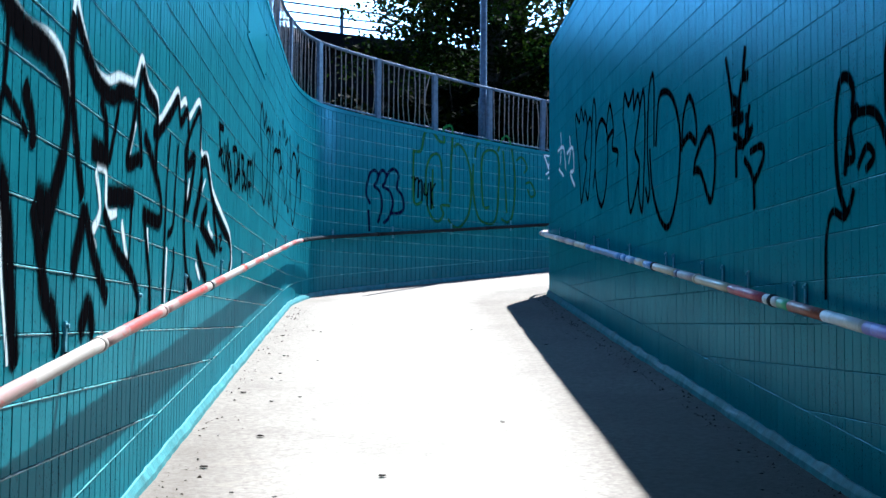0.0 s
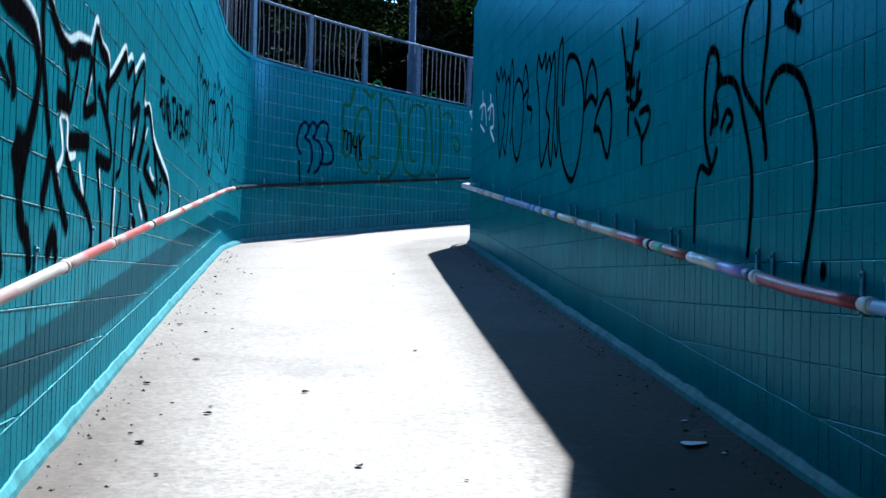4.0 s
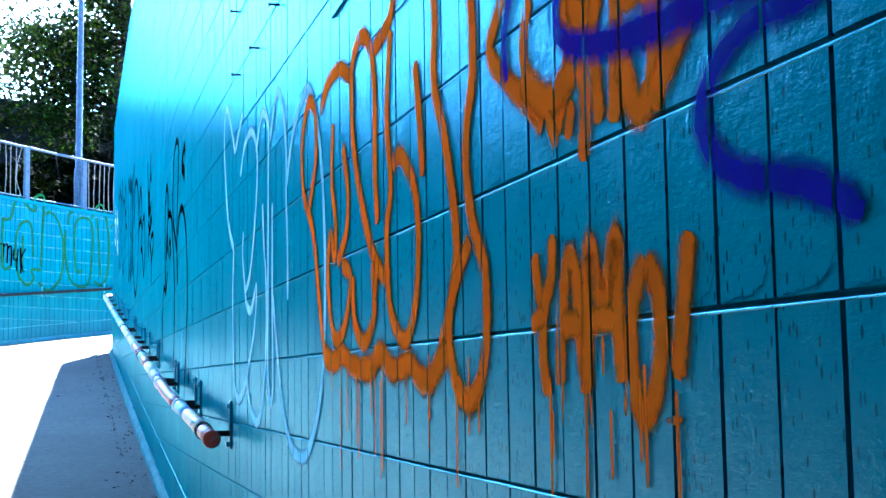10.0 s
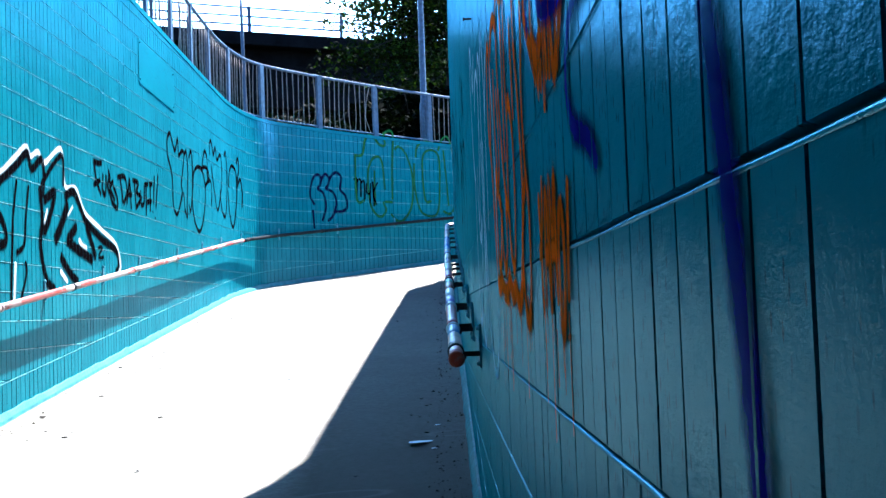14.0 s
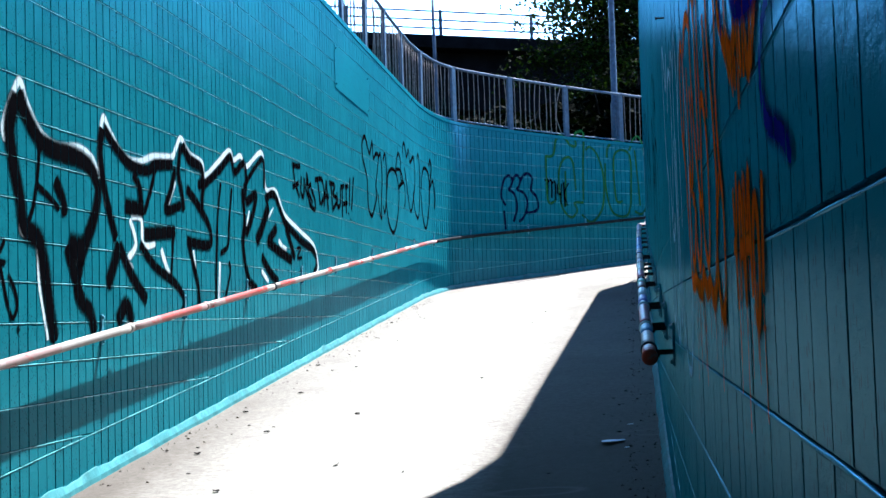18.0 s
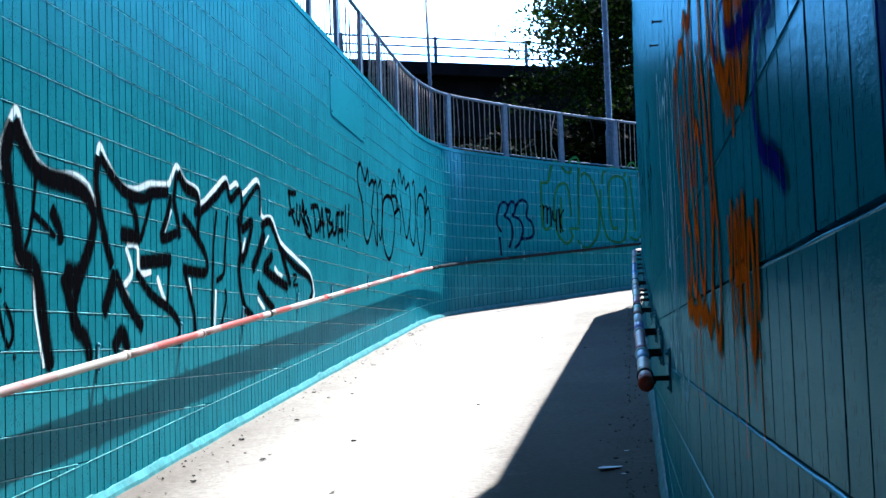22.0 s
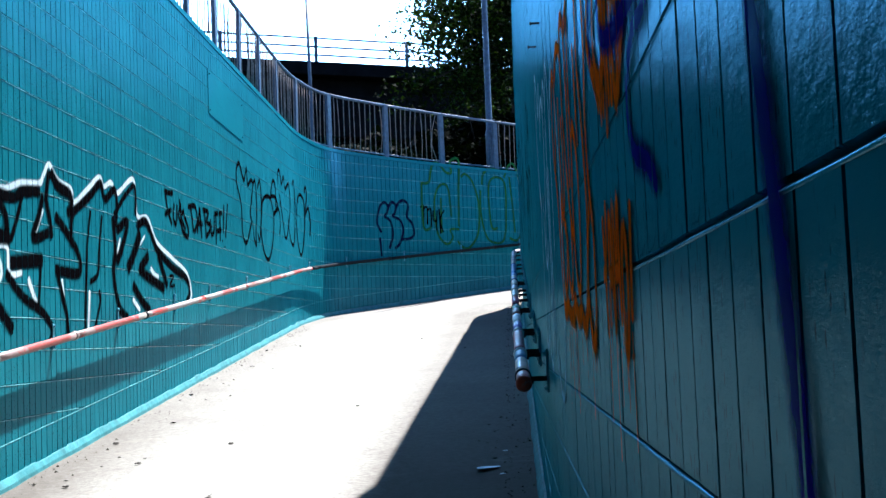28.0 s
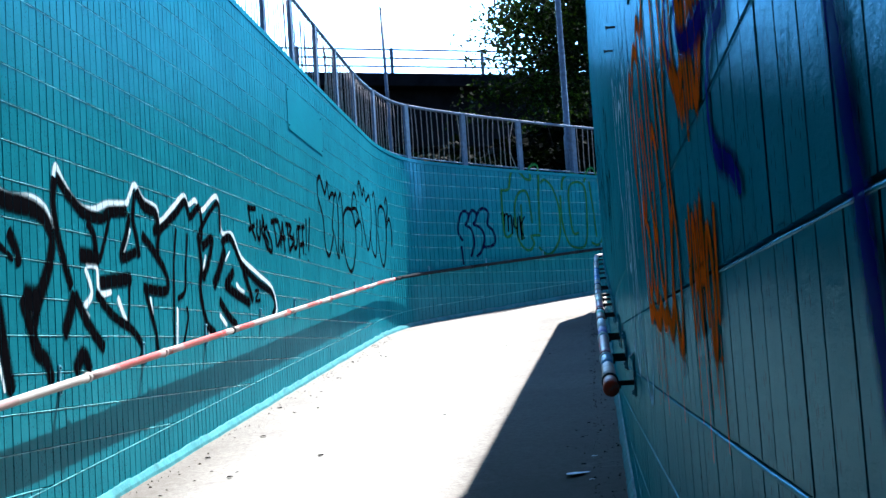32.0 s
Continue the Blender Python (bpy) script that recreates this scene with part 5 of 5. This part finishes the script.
# ---- trees and bushes ----
def build_tree(label, x, y, z, height, spread, leaves, leaf, seed, low=0.25, trunk_r=0.22, mat=None):
    rnd = random.Random(seed)
    tree = thing("tree", label, "tree", (x, y, z), "trees behind the fence")
    bm = bmesh.new()
    path = [Vector((rnd.gauss(0, 0.12) * i, rnd.gauss(0, 0.12) * i, height * 0.85 * i / 6)) for i in range(7)]
    path[0].z = -0.3
    tube(bm, path, [trunk_r * (1 - 0.13 * i) for i in range(7)], 10)
    part("trunk", bm, M_BARK, tree, smooth=True)
    tips = []
    for i in range(26):
        f = low + (0.95 - low) * rnd.random()
        k = min(5, int(f * 6 / 0.95))
        a0 = path[k].lerp(path[k + 1], 0.5)
        a0 = Vector((a0.x, a0.y, f * height * 0.9))
        ang, reach = rnd.uniform(0, 2 * math.pi), spread * rnd.uniform(0.45, 1.0) * (1.15 - 0.6 * abs(f - 0.5))
        tip = a0 + Vector((math.cos(ang) * reach, math.sin(ang) * reach, rnd.uniform(-0.15, 0.45) * reach))
        midp = a0.lerp(tip, 0.5) + Vector((0, 0, 0.18 * reach))
        bm = bmesh.new()
        tube(bm, [a0, midp, tip], [0.06, 0.035, 0.012], 6)
        part("limb", bm, M_BARK, tree, smooth=True)
        tips += [midp, a0.lerp(tip, 0.75) + Vector((0, 0, 0.08 * reach)), tip, tip]
    clumps = []
    for t in tips:
        for _ in range(3):
            clumps.append((t + Vector((rnd.gauss(0, 0.35), rnd.gauss(0, 0.35), rnd.gauss(0, 0.3))) * spread * 0.3, spread * rnd.uniform(0.08, 0.2)))
    v, f = [], []
    for i in range(leaves):
        c, r = clumps[rnd.randrange(len(clumps))]
        d = Vector((rnd.gauss(0, 1), rnd.gauss(0, 1), rnd.gauss(0, 1)))
        p = c + d * r * 0.62 - Vector((0, 0, abs(rnd.gauss(0, 0.3)) * r))
        q = Euler((rnd.uniform(-1, 1), rnd.uniform(-1, 1), rnd.uniform(0, 6.3))).to_matrix()
        s = leaf * rnd.uniform(0.6, 1.3)
        b = len(v)
        for a_ in ((-0.5, 0, 0), (0, -0.36, 0.06), (0.5, 0, 0), (0, 0.36, 0.06)):
            v.append(p + q @ (Vector(a_) * s))
        f.append((b, b + 1, b + 2, b + 3))
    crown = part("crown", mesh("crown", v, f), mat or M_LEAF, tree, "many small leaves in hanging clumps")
    crown["kind"] = "stuff"
    return tree


GZ = TOPS[LEFT] - 0.06
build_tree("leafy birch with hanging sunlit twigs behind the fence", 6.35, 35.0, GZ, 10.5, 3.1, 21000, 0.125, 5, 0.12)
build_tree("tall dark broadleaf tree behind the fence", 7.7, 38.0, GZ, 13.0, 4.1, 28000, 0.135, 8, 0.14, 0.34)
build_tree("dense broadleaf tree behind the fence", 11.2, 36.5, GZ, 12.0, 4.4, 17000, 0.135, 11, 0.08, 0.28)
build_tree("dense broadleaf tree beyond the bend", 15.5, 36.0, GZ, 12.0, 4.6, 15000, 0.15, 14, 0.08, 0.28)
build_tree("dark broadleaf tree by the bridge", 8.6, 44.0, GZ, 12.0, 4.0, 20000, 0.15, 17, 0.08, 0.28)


def build_bush(x, y, r, h, n, seed):
    rnd = random.Random(seed)
    bush = thing("bush", "dense shrub behind the fence, its shade put into the leaf colour", "bush", (x, y, GZ), "bushes behind the fence")
    bm = bmesh.new()
    for i in range(7):
        a = rnd.uniform(0, 6.3)
        tube(bm, [(0, 0, -0.1), (math.cos(a) * r * 0.35, math.sin(a) * r * 0.35, h * 0.45), (math.cos(a) * r * 0.7, math.sin(a) * r * 0.7, h * 0.8)], [0.04, 0.025, 0.01], 6)
    part("stems", bm, M_BARK, bush, smooth=True)
    v, f = [], []
    for i in range(n):
        a, s = rnd.uniform(0, 6.3), math.sqrt(rnd.random())
        top = h * (0.75 + 0.35 * noise.noise((x + math.cos(a) * s * 2, y + math.sin(a) * s * 2, seed)))
        p = Vector((math.cos(a) * s * r, math.sin(a) * s * r, rnd.uniform(0.05, 1) ** 0.7 * top * (1.05 - 0.35 * s * s)))
        q = Euler((rnd.uniform(-1, 1), rnd.uniform(-1, 1), rnd.uniform(0, 6.3))).to_matrix()
        k, b = 0.20 * rnd.uniform(0.6, 1.3), len(v)
        for a_ in ((-0.5, 0, 0), (0, -0.36, 0.06), (0.5, 0, 0), (0, 0.36, 0.06)):
            v.append(p + q @ (Vector(a_) * k))
        f.append((b, b + 1, b + 2, b + 3))
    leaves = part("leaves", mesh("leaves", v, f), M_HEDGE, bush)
    leaves["kind"] = "stuff"


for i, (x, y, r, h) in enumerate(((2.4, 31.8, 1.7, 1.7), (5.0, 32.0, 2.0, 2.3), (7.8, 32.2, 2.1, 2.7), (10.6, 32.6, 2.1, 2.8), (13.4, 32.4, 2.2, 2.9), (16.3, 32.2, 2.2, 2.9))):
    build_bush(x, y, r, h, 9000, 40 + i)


# ---- litter on the ramp ----
M_DEAD = plain("dead_leaf", (0.008, 0.006, 0.004), 0.9, 0, 0.5, 40, 0.0)
# plain white in place of light reflected by wet spots
M_GLINT = plain("white_wet_glint", (0.75, 0.76, 0.78), 0.5, 0, 0.1, 40, 0.0)


def path_point(ul, w):
    """A point on the ramp: w across it, from the outer wall to the inner one."""
    a = LEFT.at(ul, 0.0)
    d = RIGHT.at(ul, 0.0) - a
    p = a + d * w
    return Vector((p.x, p.y, left_floor(ul) * (1 - w) + right_floor(ul) * w + 0.006 * noise.noise((p.x * 1.3, p.y * 1.3, 0)) + 0.003))


def dead_leaf(p, size, turn, seed):
    rnd = random.Random(seed)
    v, f = [], []
    for i in range(9):
        t = i / 8
        half = 0.33 * math.sin(math.pi * min(1, t * 0.96 + 0.03)) ** 0.8
        for s in (-1, 0, 1):
            v.append((size * (t - 0.5), size * half * s * (1 + 0.2 * rnd.random()), size * (0.22 * abs(s) * math.sin(3.1 * t) + 0.20 * (t - 0.5) ** 2 + 0.04 * rnd.random()) + 0.002))
    for i in range(8):
        for k in (0, 1):
            f.append((3 * i + k, 3 * i + k + 1, 3 * i + 4 + k, 3 * i + 3 + k))
    ob = part("fallen_leaf", mesh("fallen_leaf", v, f), M_DEAD)
    ob.matrix_world = Matrix.Translation(p) @ Matrix.Rotation(turn, 4, "Z")
    tagged(ob, "curled dry brown leaf on the ramp floor", "leaf", "fallen leaves")


rl = random.Random(4)
for i, (u, w) in enumerate([(15.7, 0.075), (18.6, 0.06), (23.0, 0.06), (13.9, 0.12), (16.6, 0.14), (14.6, 0.2), (12.6, 0.26), (13.2, 0.42), (15.2, 0.35)]
                           + [(rl.uniform(11, 24), rl.choice((rl.uniform(0.03, 0.2), rl.uniform(0.88, 0.97), rl.uniform(0.1, 0.9)))) for _ in range(46)]):
    dead_leaf(path_point(u, w), 0.055 if i < 9 else rl.uniform(0.018, 0.04), rl.uniform(0, 6.3), i)
# bright glints on the floor, painted as flat white patches
for u, w, s in ((13.40, 0.905, 0.13), (13.95, 0.935, 0.035), (13.15, 0.93, 0.03)):
    bm = bmesh.new()
    ring = [bm.verts.new((s * math.cos(t) * (1 + 0.35 * noise.noise((t, u, 0))), 0.45 * s * math.sin(t) * (1 + 0.35 * noise.noise((t, u, 5))), 0.0)) for t in (2 * math.pi * k / 18 for k in range(18))]
    bm.faces.new(ring)
    sp = part("paint_splash", bm, M_GLINT)
    sp.matrix_world = Matrix.Translation(path_point(u, w) + Vector((0, 0, 0.004))) @ Matrix.Rotation(0.9, 4, "Z")
    tagged(sp, "white fleck on the ramp floor, a painted-in wet glint", "splash", "paint splashes")

M_DIRT = plain("crumbled_dirt", (0.035, 0.028, 0.022), 0.95, 0, 0.5, 30, 0.0, 0.02)
rd = random.Random(21)
v, f = [], []
for i in range(900):
    right = rd.random() < 0.72
    w = (rd.gauss(0.940, 0.004) if rd.random() < 0.4 else 0.985 - abs(rd.gauss(0, 0.030))) if right else (0.020 + abs(rd.gauss(0, 0.035)))
    c, r = path_point(rd.uniform(9.5, 27), w), 0.0035 + 0.011 * rd.random() ** 3
    q = len(v)
    for d in ((1, 0, 0), (0, 1, 0), (-1, 0, 0), (0, -1, 0), (0, 0, 1)):
        v.append(c + Vector(d) * r * rd.uniform(0.5, 1.3))
    f += [(q + i4, q + (i4 + 1) % 4, q + 4) for i4 in range(4)]
tagged(part("dirt_crumbs", mesh("dirt_crumbs", v, f), M_DIRT), "dark dirt crumbs and grit along the foot of the walls", "dirt", kind="stuff")

# ---- the strips of the wall that the camera passes nearest ----
for line, wall, near, gap in ((RIGHT, wall_right, near_right, 0.0036), (LEFT, wall_left, near_left, 0.0084)):
    wide = SCORES[line][0] - gap
    strip = strip_mesh("block", wide, BEDS[line][1] - (0.0065 if line is LEFT else 0.0040), line.side * BEDS[line][2])
    for ua, ub, za in near:
        ob = part("block", strip, M_WALL, wall)
        ob.matrix_world = wall_frame(line, (ua + ub) / 2, za) @ Matrix.Translation((-wide / 2, 0.0005 * random.uniform(-1, 1), 0))
